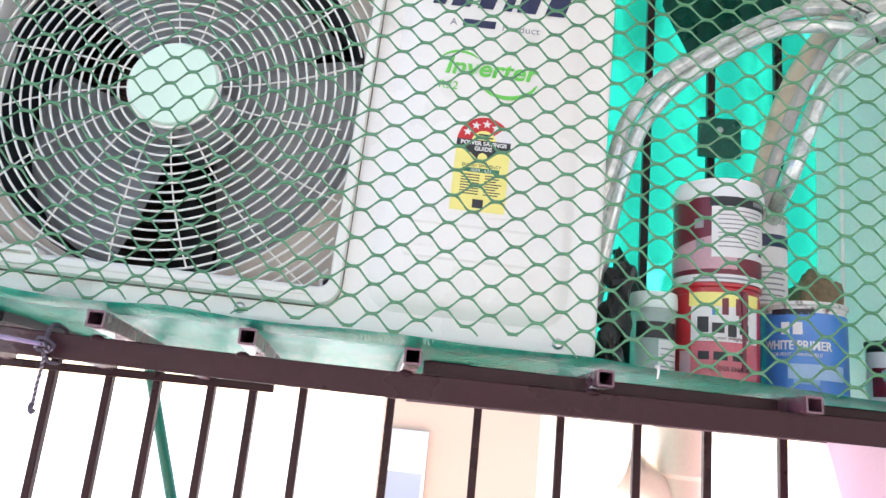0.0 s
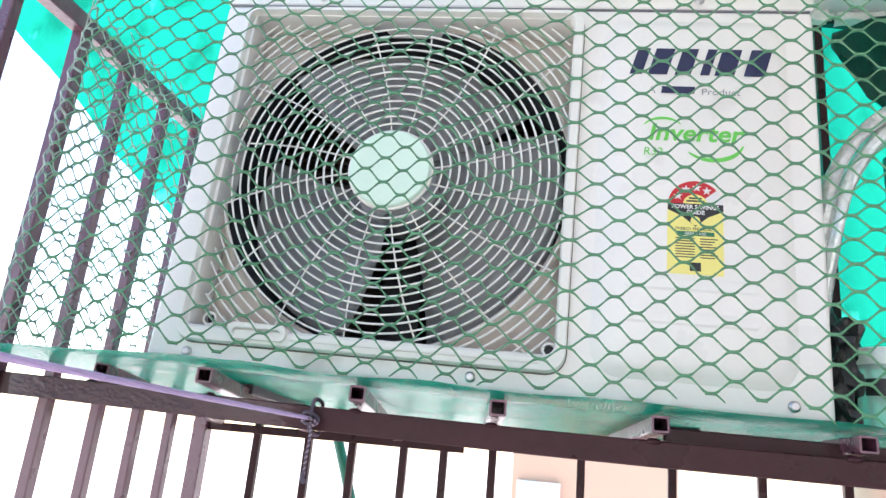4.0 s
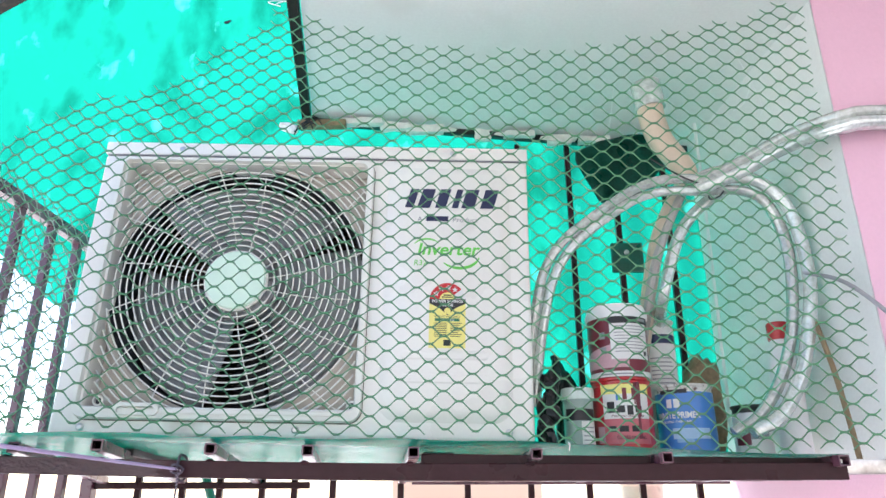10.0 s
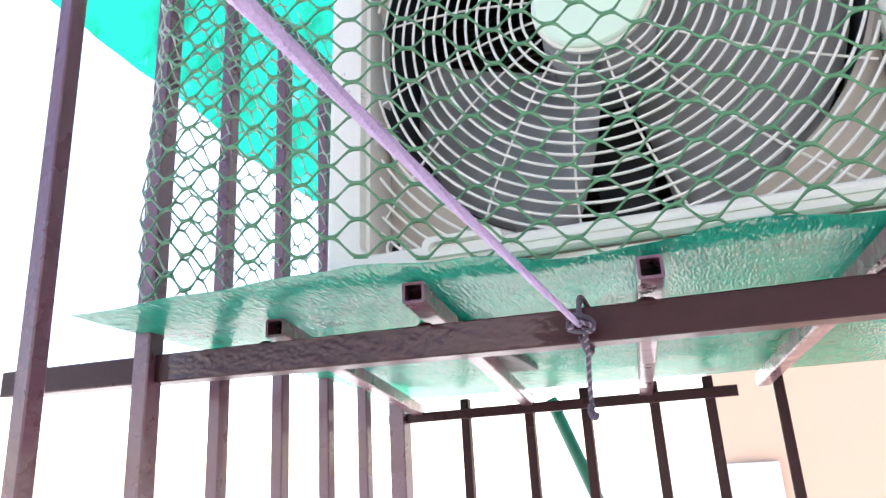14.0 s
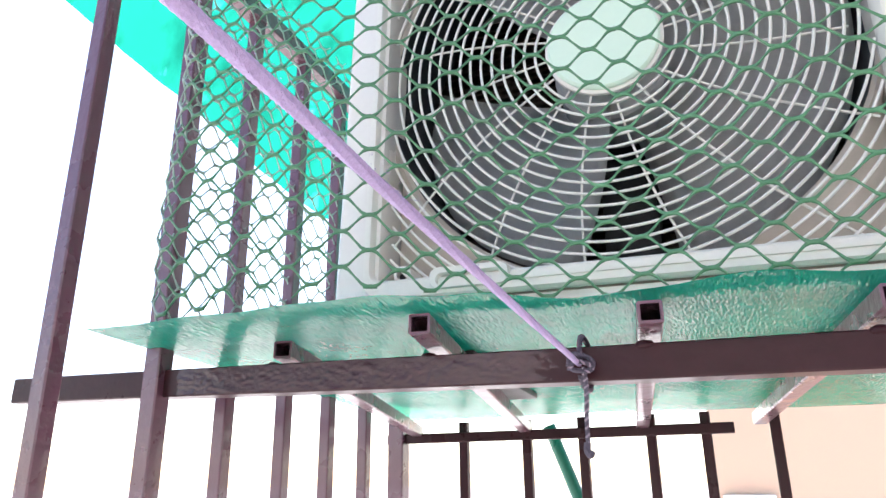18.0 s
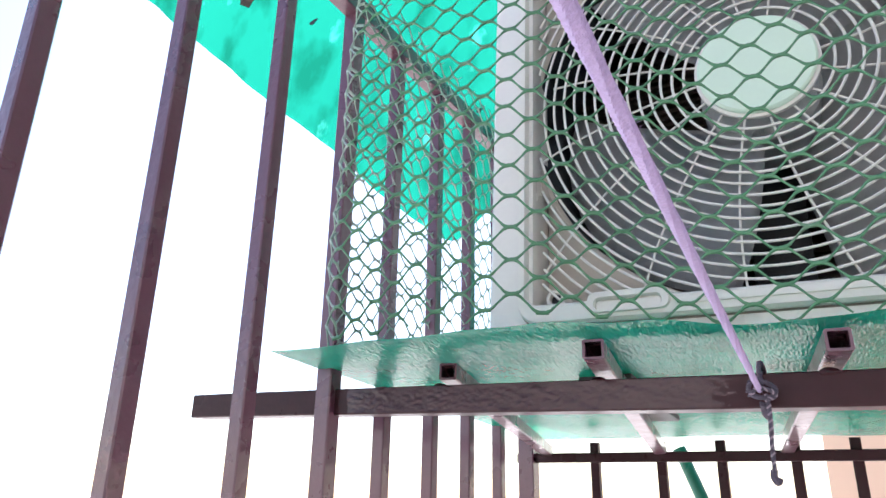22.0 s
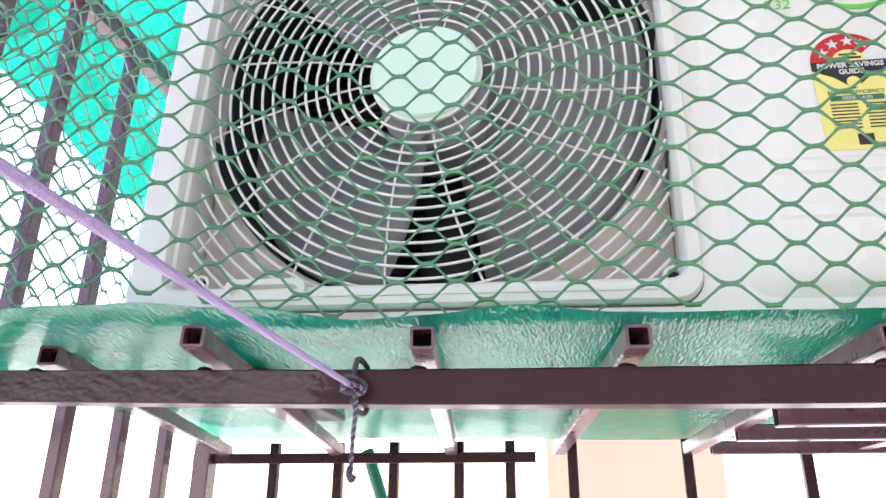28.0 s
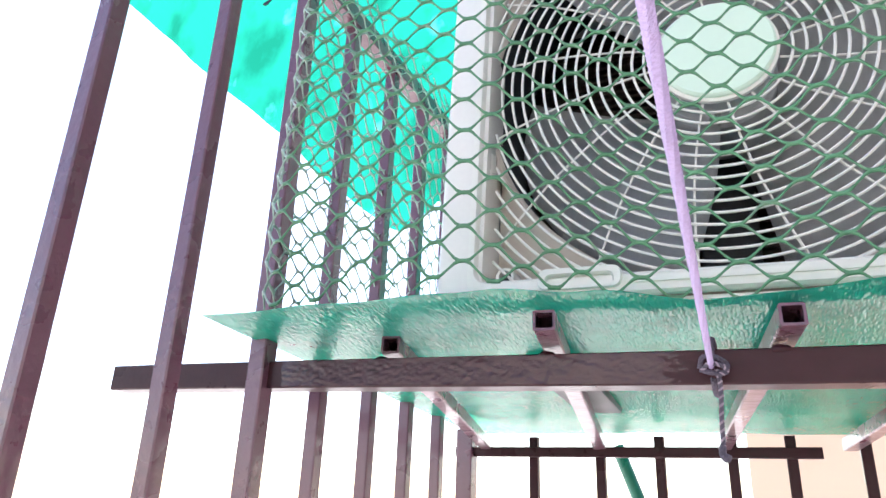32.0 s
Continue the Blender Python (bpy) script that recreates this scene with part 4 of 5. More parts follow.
def leg(u0, z0, u1, z1, reach_=1.0):
    """Points from one node to the next: level where they leave, steep between."""
    out = []
    for t in (0.0, 0.22, 0.5, 0.78, 1.0):
        t *= reach_
        e = 0.25 * t + 0.75 * t * t * (3 - 2 * t)
        out.append(on_net(min(max(u0 + (u1 - u0) * t, 0), LENGTH), z0 + (z1 - z0) * e))
    return out


def there(u, z):
    if not 0.0 <= u <= LENGTH:
        return False
    p = on_plan(u)
    low = deck(p.y, p.x) + (0.010 if p.x < 0.75 else 0.004)
    return low < z < net_top(p.x) and not (u < 0.05)


KNOT_X, KNOT_Z = 0.6317, 1.6575
knot_u = next(r for p, r in zip(plan, reach) if p.x > KNOT_X)


def node(i, k):
    """Place of a mesh knot on the panel; the rows fall towards the wall."""
    u = knot_u + i * CELL_W / 2
    x = on_plan(min(max(u, 0.0), LENGTH)).x
    u -= 0.0105 * min(max((0.545 - x) / 0.09, 0.0), 1.0)
    z = KNOT_Z + CELL_H * (k + 0.5 * (i % 2)) - SLOPE * (max(x, -0.1) - KNOT_X)
    f = min(max((z - 1.70) / 0.15, 0.0), 1.0)
    return u, z - 0.0145 * f * f * (3 - 2 * f) * min(max((x - 0.38) / 0.12, 0.0), 1.0)


for i in range(-int(knot_u / (CELL_W / 2)), int((LENGTH - knot_u) / (CELL_W / 2)) + 1):
    for k in range(-7, 32):
        u, z = node(i, k)
        if not there(u, z):
            continue
        h = 0.0050
        strand([on_net(max(u - h, 0), z), on_net(u, z), on_net(min(u + h, LENGTH), z)], (0.0017, 0.0019, 0.0017))
        for side in (-1, 1):
            for dz in (-1, 1):
                u2, z2 = node(i + side, k + (i % 2) + (dz - 1) // 2)
                if there(u2, z2):
                    if side > 0:
                        strand(leg(u + 0.5 * h, z, u2 - 0.5 * h, z2), (0.0018, 0.00125, 0.0009, 0.00125, 0.0018))
                else:
                    f = 0.45 + 0.3 * random.random()
                    u3, z3 = u + (u2 - u) * f, z + (z2 - z) * f
                    if 0 <= u3 <= LENGTH and z3 > deck(-0.12, on_plan(u3).x) + (0.010 if on_plan(u3).x < 0.75 else -0.006):
                        strand(leg(u + side * 0.5 * h, z, u2, z2, f), (0.0017, 0.0012, 0.0010, 0.0009, 0.0007))
netting = thing("netting", "green plastic hexagonal netting stretched in front of the unit", "netting")
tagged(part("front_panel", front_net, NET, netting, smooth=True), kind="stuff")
# side panel's pale colour stands for light from behind
tagged(part("side_panel", side_net, BACKLITNET, netting, smooth=True), kind="stuff")
tie = thing("net_tie", "thin pale wire tie holding the netting to the slab edge", "wire tie")
part("wire", sweep(spline([(0.352, -0.12, 2.352), (0.37, -0.118, 2.362), (0.372, -0.10, 2.372), (0.345, -0.10, 2.376), (0.335, -0.115, 2.36), (0.36, -0.122, 2.345)], 6), 0.0012, 5), WHITE, tie)

# ---- rope ----
rope = thing("rope", "taut purple braided rope tied to the front beam", "rope")
k0 = Vector((0.2646, -0.100, 1.5440))
line = [k0.lerp(Vector((0.3299, -1.62, 1.575)), i / 1800) + Vector((0, 0, -0.006 * math.sin(math.pi * i / 1800))) for i in range(1801)]
for c in range(3):
    part("strand", strands(line, 0.0020, 230, 1, phase=c / 3, lay=0.16), ROPE, rope)
rr = random.Random(2)
fb = bmesh.new()
for i in range(600):
    p = line[0].lerp(line[-1], rr.random())
    d = Vector((rr.random() - 0.5, rr.random() - 0.5, rr.random() - 0.5)).normalized()
    a, b = p + d * 0.002, p + d * (0.0026 + 0.0010 * rr.random()) + Vector((0, 0.003 * (rr.random() - 0.5), 0))
    s = Vector((0.00012, 0, 0.00012))
    fb.faces.new([fb.verts.new(q) for q in (a - s, a + s, b)])
tagged(part("loose_fibres", fb, ROPE, rope), kind="stuff")
def twisted(name, pts, r, turns, pale=True):
    """Two dark strands and a paler one laid round each other."""
    q = spline(pts, 10)
    for c in range(3):
        part(name, strands(q, r, turns, 1, phase=c / 3, lay=0.55), PALEROPE if c == 0 and pale else TAIL, rope)


# a doubled turn over the beam, the hitch on its face, and the hanging tail
twisted("loop", [(0.2655, -0.1015, 1.545), (0.2660, -0.1000, 1.5575), (0.2665, -0.0930, 1.5640), (0.2665, -0.0720, 1.5600), (0.2665, -0.0700, 1.545), (0.2660, -0.0710, 1.5300), (0.2655, -0.0880, 1.5285), (0.2650, -0.1005, 1.535)], 0.0021, 11, False)
twisted("hitch", [(0.2570, -0.1000, 1.5430), (0.2600, -0.1050, 1.5495), (0.2680, -0.1065, 1.5490), (0.2750, -0.1030, 1.5440), (0.2720, -0.1050, 1.5385), (0.2640, -0.1065, 1.5385), (0.2580, -0.1030, 1.5415)], 0.0018, 9, False)
twisted("hitch", [(0.2580, -0.1040, 1.5400), (0.2640, -0.1090, 1.5440), (0.2720, -0.1080, 1.5425), (0.2745, -0.1050, 1.5390), (0.2690, -0.1075, 1.5365)], 0.0016, 6)
twisted("tail", [(0.2690, -0.1060, 1.5400), (0.2694, -0.1050, 1.5250), (0.2680, -0.1040, 1.5070), (0.2675, -0.1030, 1.4890)], 0.0019, 10)
part("tail_knot", sweep(spline([(0.2672, -0.1030, 1.4905), (0.2668, -0.1040, 1.4860), (0.2688, -0.1045, 1.4825), (0.2700, -0.1035, 1.4850)], 6), 0.0024, 8), TAIL, rope)


# ---- paint tins and jars on the sheet ----
def around(cx, cy, r, a0, a1, z0, z1, off=0.0006, n=16, tilt=0.0):
    """A label band on a round side, between two angles in degrees; -90 faces the viewer."""
    def ring(z, o):
        return [(cx + (r + o) * math.cos(radians(a0 + (a1 - a0) * i / n)), cy + (r + o) * math.sin(radians(a0 + (a1 - a0) * i / n)), z + tilt * (z - z0) / (z1 - z0) * i / n) for i in range(n + 1)]
    bm = bmesh.new()
    rows = [[bm.verts.new(p) for p in ring(z0 + (z1 - z0) * k / 4, off)] for k in range(5)]
    for a, b in zip(rows, rows[1:]):
        for i in range(n):
            bm.faces.new((a[i], a[i + 1], b[i + 1], b[i]))
    return bm


def curved_text(text, size, mat, parent, cx, cy, r, a, z, squeeze=1.0, bold=0.0, shear=0.0):
    """Letters wrapped on a round side, centred at the angle a."""
    ob = writing(text, size, mat, parent, 0, 0, 0, align="CENTER", m=Matrix(), squeeze=squeeze, bold=bold, shear=shear)
    for v in ob.data.vertices:
        w = radians(a) + v.co.x / r
        v.co = (cx + (r + 0.0012 + v.co.z) * math.cos(w), cy + (r + 0.0012 + v.co.z) * math.sin(w), z + v.co.y)
    return ob


def tin(name, lab, cx, cy, r, z0, z1, wall, rim_mat=TIN, drop=0.0):
    """Round can with rolled seams at both ends and a recessed lid."""
    t = thing(name, lab, "paint tin", pose(cx, cy, z0), group="paint tins on the platform")
    h = z1 - z0
    part("body", lathe([(r - 0.002, -drop), (r + 0.001, 0.001 - drop), (r + 0.001, 0.004 - drop), (r, 0.005 - drop), (r, h - 0.014)], 0, 0, cap=True), wall, t, smooth=False)
    part("rim", lathe([(r, h - 0.014), (r - 0.0015, h - 0.012), (r - 0.001, h - 0.006), (r + 0.0015, h - 0.004), (r + 0.0015, h), (r - 0.006, h), (r - 0.008, h - 0.005), (0.002, h - 0.005)], 0, 0), rim_mat, t)
    return t, h


zc = 1.585
red, h = tin("red_paint_tin", "red paint tin with a white and yellow label", 0.970, 0.126, 0.0525, zc, zc + 0.117, RED, RED, zc - deck(0.126, 0.970))
part("label_panel", around(0, 0, 0.0525, -140, -48, 0.046, 0.092, 0.0006, 24), PAPER, red)
part("yellow_panel", around(0, 0, 0.0525, -143, -46, 0.088, 0.105, 0.0010, 24), YELLOW, red)
part("pale_panel", around(0, 0, 0.0525, -140, -48, 0.004, 0.046, 0.0005, 24), material("rose_label", (0.58, 0.13, 0.16), 0.3, vary=0.15, stain=20), red)
# pale reflection on the tin's red side, painted as a patch
part("painted_glare", around(0, 0, 0.0525, -158, -138, 0.006, 0.034, 0.0004, 8), PINKTONE, red)
part("picture_shape", around(0, 0, 0.0525, -101, -93, 0.078, 0.098, 0.0013, 6), MAROON, red)
part("picture_shape", around(0, 0, 0.0525, -84, -68, 0.078, 0.098, 0.0013, 6), MAROON, red)
part("leaf_shape", around(0, 0, 0.0525, -113, -109, 0.077, 0.086, 0.0016, 4), BLUE, red)
part("leaf_shape", around(0, 0, 0.0525, -109, -105, 0.077, 0.085, 0.0016, 4), GREENINK, red)
for a0, a1, z0, z1 in ((-131, -117, 0.056, 0.075), (-113, -98, 0.056, 0.068), (-94, -83, 0.052, 0.068), (-79, -66, 0.056, 0.068)):
    part("brand_shape", around(0, 0, 0.0525, a0, a1, z0, z1, 0.0014, 4), BLACK, red)
curved_text("Paint your imagination", 0.0062, MAROON, red, 0, 0, 0.0525, -93, 0.0485, shear=0.2)
for a0, a1 in ((-130, -116), (-111, -94), (-88, -72)):
    part("product_shape", around(0, 0, 0.0525, a0, a1, 0.024, 0.034, 0.0010, 4), BLACK, red)
curved_text("GLOSS ENAMEL", 0.0075, BLACK, red, 0, 0, 0.0525, -88, 0.012)
for a, w, z0, z1 in ((-72, 0.0035, 0.012, 0.108), (-69, 0.002, 0.05, 0.108), (-78, 0.0015, 0.07, 0.108)):
    drip = sweep([(0.0532 * math.cos(radians(a)), 0.0532 * math.sin(radians(a)), z0 + (z1 - z0) * k / 6) for k in range(7)], lambda t, w=w: w * (1.0 - 0.3 * math.sin(6 * t)), 6)
    part("paint_drip", drip, MAROON, red, "dark dried paint run")

bucket = thing("clear_paint_bucket", "clear plastic paint bucket with white lid and dark red paint inside", "paint bucket", pose(0.972, 0.127, zc + 0.1175) @ Matrix.Diagonal((1.04, 1.04, 1.04, 1)))
part("bucket_wall", lathe([(0.048, 0.0), (0.0495, 0.004), (0.0515, 0.112)], 0, 0), [material("hazy_plastic", (0.30, 0.10, 0.12), 0.25, vary=0.3, stain=25)], bucket)
part("paint_band", around(0, 0, 0.0512, -200, 20, 0.056, 0.108, 0.0006, 40), MAROON, bucket)
part("paint_band", around(0, 0, 0.0505, -200, 20, 0.010, 0.060, 0.0004, 40), MAROON, bucket)
part("pale_panel", around(0, 0, 0.0507, -200, -84, 0.016, 0.040, 0.0012, 30, tilt=0.022), PINKTONE, bucket)
part("pale_band", around(0, 0, 0.0505, -200, 20, 0.001, 0.010, 0.0008, 40), PAPER, bucket)
part("text_bar", around(0, 0, 0.0505, -140, -60, 0.004, 0.0065, 0.0014, 20), GREYINK, bucket)
part("badge", around(0, 0, 0.0510, -136, -125, 0.040, 0.052, 0.0014, 6), GREYINK, bucket)
part("paper_label", around(0, 0, 0.0515, -116, -38, 0.030, 0.094, 0.0014), PAPER, bucket)
part("dark_title", around(0, 0, 0.0515, -118, -30, 0.092, 0.106, 0.0018), BLACK, bucket)
part("title_bar", around(0, 0, 0.0515, -62, -40, 0.096, 0.1015, 0.0024), GREYINK, bucket)
for k in range(9):
    part("text_bar", around(0, 0, 0.0515, -108, -46 - 4 * (k % 3), 0.086 - 0.0055 * k, 0.0875 - 0.0055 * k, 0.0020, 8), GREYINK, bucket)
part("barcode", around(0, 0, 0.0515, -52, -44, 0.036, 0.044, 0.0022, 6), BLACK, bucket)
part("badge", around(0, 0, 0.0515, -138, -126, 0.066, 0.078, 0.0012, 6), GREYINK, bucket)
part("lid", lathe([(0.0535, 0.104), (0.0545, 0.106), (0.0545, 0.114), (0.0530, 0.117), (0.0520, 0.122), (0.0500, 0.128), (0.0460, 0.1285), (0.0445, 0.126), (0.002, 0.126)], 0, 0), WHITE, bucket, "white plastic lid")

blue, h = tin("blue_primer_tin", "blue primer tin with a rusted rim", 1.084, 0.136, 0.0500, zc + 0.007, zc + 0.107, BLUE, RUSTRIM, zc + 0.007 - deck(0.136, 1.084))
curved_text("WHITE PRIMER", 0.0150, PAPER, blue, 0, 0, 0.050, -124, 0.041, squeeze=0.78, bold=0.0004)
curved_text("SOLVENT THINNABLE", 0.0058, PAPER, blue, 0, 0, 0.050, -125, 0.033)
for a0, a1 in ((-143, -132), (-128, -116)):
    part("mark_block", around(0, 0, 0.050, a0, a1, 0.059, 0.074, 0.0010), PAPER, blue)
part("wash_patch", around(0, 0, 0.050, -128, -96, 0.000, 0.022, 0.0007), material("worn_pale_blue", (0.22, 0.40, 0.66), 0.35, vary=0.2, stain=30), blue)
part("rim_mark", around(0, 0, 0.0488, -158, -100, 0.0835, 0.0905, 0.0012), BLACK, blue)
part("pale_band", around(0, 0, 0.050, -135, -60, 0.006, 0.024, 0.0008), material("pale_blue_print", (0.35, 0.50, 0.70), 0.4), blue)

jar = thing("clear_jar", "small clear plastic paint jar with a printed band", "jar", pose(0.888, 0.108, deck(0.108, 0.888)) @ Matrix.Diagonal((1.06, 1.06, 1.42, 1)))
part("jar_wall", lathe([(0.0235, 0.0), (0.0245, 0.003), (0.0255, 0.070)], 0, 0), JARCLEAR, jar)
part("lid", lathe([(0.0270, 0.070), (0.0275, 0.072), (0.0275, 0.080), (0.0262, 0.084), (0.002, 0.084)], 0, 0), material("milky_lid", (0.66, 0.76, 0.72), 0.3), jar)
part("dark_band", around(0, 0, 0.0252, -150, -30, 0.044, 0.058, 0.0006), BLACK, jar)
part("paper_band", around(0, 0, 0.0250, -90, -25, 0.006, 0.043, 0.0006), PAPER, jar)
for k in range(6):
    part("text_bar", around(0, 0, 0.0250, -84, -36, 0.010 + 0.005 * k, 0.0112 + 0.005 * k, 0.0010, 6), GREYINK, jar)

tall, h = tin("white_paint_tin", "white printed tin with a dented rusty lid standing behind", 1.072, 0.228, 0.034, 1.598, 1.834, PAPER, RUSTRIM, 1.598 - deck(0.228, 1.072))
part("blue_band", around(0, 0, 0.034, -170, -10, 0.188, 0.206, 0.0006), NAVY, tall)
for k in range(7):
    part("text_bar", around(0, 0, 0.034, -130, -55 - 6 * (k % 2), 0.11 + 0.008 * k, 0.1125 + 0.008 * k, 0.0008, 8), GREYINK, tall)

bag = thing("black_bag", "crumpled black plastic bag in the shade beside the unit", "bag", pose(0.890, 0.215, deck(0.215, 0.89)))
b = bmesh.new()
bmesh.ops.create_icosphere(b, subdivisions=5, radius=1.0)
for v in b.verts:
    q = v.co * (1 + 0.22 * noise.noise(v.co * 2.1 + Vector((4, 1, 0))) + 0.07 * noise.noise(v.co * 5.5))
    s = max(0.0, q.z)
    v.co = Vector((q.x * 0.034 * (1 - 0.55 * s) + 0.002 - 0.026 * s, q.y * 0.040 * (1 - 0.5 * s), max(0.0, 0.100 + q.z * (0.100 if q.z > 0 else 0.105))))
part("bag_body", b, BLACKPLASTIC, bag, smooth=True)
part("bag_neck", sweep(spline([(-0.016, 0, 0.175), (-0.022, 0.002, 0.192), (-0.028, 0.0, 0.206)], 6), lambda t: 0.012 - 0.007 * t, 9, wobble=0.5, seed=3), BLACKPLASTIC, bag)
rags = thing("black_rag", "crumpled torn black plastic wrapped round the pipe outlet", "plastic wrap", pose(0.826, 0.05, deck(0.05, 0.826)))
for i in range(3):
    b = bmesh.new()
    bmesh.ops.create_icosphere(b, subdivisions=3, radius=0.022)
    for v in b.verts:
        q = v.co * (1 + 0.8 * noise.noise(v.co * 60 + Vector((i * 7, 0, 0))))
        v.co = Vector((q.x * 0.7, q.y * 0.8, q.z * 1.2)) + Vector((0.006 * i, 0.01 * i, 0.035 + 0.042 * i))
    part("fold", b, BLACKPLASTIC, rags)
sack = thing("brown_sack", "crumpled brown sacking bundle behind the tins", "sack", pose(1.160, 0.255, deck(0.255, 1.16)))
b = bmesh.new()
bmesh.ops.create_icosphere(b, subdivisions=4, radius=1.0)
for v in b.verts:
    q = v.co.lerp(v.co / max(abs(c) for c in v.co), 0.45) * (0.9 + 0.12 * noise.noise(v.co * 2.2) + 0.07 * noise.noise(v.co * 6))
    v.co = Vector((q.x * 0.040, q.y * 0.034, 0.112 + q.z * 0.115))
    v.co.z = max(v.co.z, 0.0)
part("sack_body", b, BURLAP, sack, smooth=True)
small, h = tin("small_paint_tin", "small white paint tin with a dark lid", 1.205, 0.149, 0.032, zc, zc + 0.074, PAPER, BLACK, zc - deck(0.149, 1.205))
part("picture_panel", around(0, 0, 0.032, -120, -60, 0.014, 0.040, 0.0006), GREYINK, small)
part("maroon_band", around(0, 0, 0.032, -170, -120, 0.004, 0.040, 0.0006), MAROON, small)
cap = thing("white_bottle", "white plastic bottle with a red cap", "bottle", pose(1.256, 0.10, deck(0.10, 1.256)) @ Matrix.Diagonal((1, 1, 1.09, 1)))
part("body", lathe([(0.024, 0.0), (0.026, 0.004), (0.026, 0.150), (0.022, 0.178), (0.016, 0.19), (0.015, 0.200)], 0, 0, 28), WHITE, cap, smooth=True)
part("cap", lathe([(0.0185, 0.196), (0.019, 0.198), (0.019, 0.222), (0.017, 0.225)], 0, 0, 24), RED, cap, "red screw cap")

drip = thing("dried_drip", "small white dried drip on the sheet edge", "paint drip")
part("run", sweep(spline([(0.838, -0.091, 1.5795), (0.839, -0.0945, 1.5785), (0.839, -0.0962, 1.575), (0.838, -0.0960, 1.568)], 5), lambda s: 0.0016 - 0.0008 * s, 7), WHITE, drip)
# ---- pipes ----
FOAM = material("grey_pipe_insulation", (0.36, 0.34, 0.32), 0.6, vary=0.15, stain=20, bump=0.3)
hose = thing("insulated_pipes", "refrigerant pipes wrapped in clear film, coiled and tied", "pipe")


def film_pipe(pts, rad, mat, seed, n=14):
    """A pipe in tightly drawn film: long creases run along it, with small cross folds."""
    q = spline(pts, n)
    rings, nrm, way = [], None, 0.0
    for i, p in enumerate(q):
        d = (q[min(i + 1, len(q) - 1)] - q[max(i - 1, 0)]).normalized()
        nrm = d.orthogonal().normalized() if nrm is None else (nrm - d * nrm.dot(d)).normalized()
        bi = d.cross(nrm)
        way += (p - q[max(i - 1, 0)]).length
        ring = []
        for k in range(34):
            w = 2 * math.pi * k / 34
            c, e = math.cos(w), math.sin(w)
            r = rad * (1 + 0.13 * noise.noise((1.9 * c + seed * 5, 1.9 * e, way * 8)) + 0.12 * noise.noise((4.6 * c, 4.6 * e + seed * 3, way * 9)) + 0.05 * noise.noise((8.5 * c + seed, 8.5 * e, way * 30)))
            ring.append(p + (nrm * c + bi * e) * r)
        rings.append(ring)
    return part("pipe", loops(rings), mat, hose, smooth=True)


film_pipe([(0.797, 0.10, 1.655), (0.806, 0.075, 1.76), (0.821, 0.06, 1.839), (0.835, 0.06, 1.893), (0.867, 0.06, 1.945), (0.916, 0.06, 1.987), (0.976, 0.06, 2.031), (1.035, 0.06, 2.063), (1.091, 0.06, 2.074), (1.150, 0.055, 2.070)], 0.0092, WRAP, 1)
film_pipe([(0.812, 0.10, 1.655), (0.822, 0.08, 1.75), (0.838, 0.07, 1.832), (0.851, 0.07, 1.878), (0.873, 0.07, 1.920), (0.904, 0.07, 1.957), (0.957, 0.07, 2.000), (1.017, 0.07, 2.037), (1.074, 0.07, 2.053), (1.150, 0.066, 2.050)], 0.0090, PVCWRAP, 2)
film_pipe([(1.130, 0.05, 2.062), (1.191, 0.03, 2.063), (1.241, 0.03, 2.047), (1.278, 0.03, 2.002), (1.290, 0.025, 1.937), (1.288, 0.02, 1.853), (1.272, 0.02, 1.773), (1.247, 0.02, 1.697), (1.205, 0.02, 1.632), (1.153, 0.02, 1.602)], 0.0110, PVCWRAP, 3)
film_pipe([(1.135, 0.06, 2.050), (1.203, 0.045, 2.043), (1.246, 0.045, 2.019), (1.268, 0.045, 1.962), (1.270, 0.04, 1.897), (1.263, 0.04, 1.825), (1.250, 0.04, 1.765), (1.220, 0.04, 1.690), (1.175, 0.04, 1.630), (1.130, 0.04, 1.603)], 0.0100, WRAP, 4)
for k, (dy, dz, rad) in enumerate(((0.0, -0.004, 0.0115), (0.014, 0.010, 0.0105), (-0.006, 0.015, 0.0085))):
    film_pipe([(1.125, 0.040 + dy, 2.045 + dz), (1.20, 0.012 + dy, 2.070 + dz), (1.255, -0.04 + dy, 2.088 + dz), (1.316, -0.122 + dy, 2.084 + dz), (1.40, -0.132 + dy, 2.086 + dz), (1.80, -0.13 + dy, 2.090 + dz), (2.3, -0.12 + dy, 2.085 + dz)], rad, PVCWRAP if k < 2 else WRAP, 5 + k)
film_pipe([(1.230, 0.06, 2.098), (1.169, 0.085, 2.100), (1.125, 0.10, 2.071), (1.087, 0.10, 2.006), (1.060, 0.10, 1.944), (1.041, 0.10, 1.889), (1.035, 0.12, 1.845), (1.030, 0.18, 1.76), (1.028, 0.19, 1.60)], 0.0080, FOAM, 8)
film_pipe([(1.205, 0.085, 2.068), (1.160, 0.105, 2.043), (1.122, 0.11, 2.006), (1.096, 0.11, 1.962), (1.078, 0.11, 1.912), (1.062, 0.12, 1.855), (1.075, 0.20, 1.826), (1.095, 0.285, 1.78), (1.10, 0.30, 1.60)], 0.0110, PVCWRAP, 9)
part("tie_wire", sweep(spline([(1.040, 0.03, 2.105), (1.085, 0.035, 2.075), (1.130, 0.035, 2.052), (1.160, 0.03, 2.042), (1.163, 0.04, 2.075), (1.160, 0.07, 2.078), (1.158, 0.075, 2.04), (1.162, 0.04, 2.028), (1.168, 0.028, 2.034)], 8), 0.0016, 6), BLACK, hose, "black binding wire")
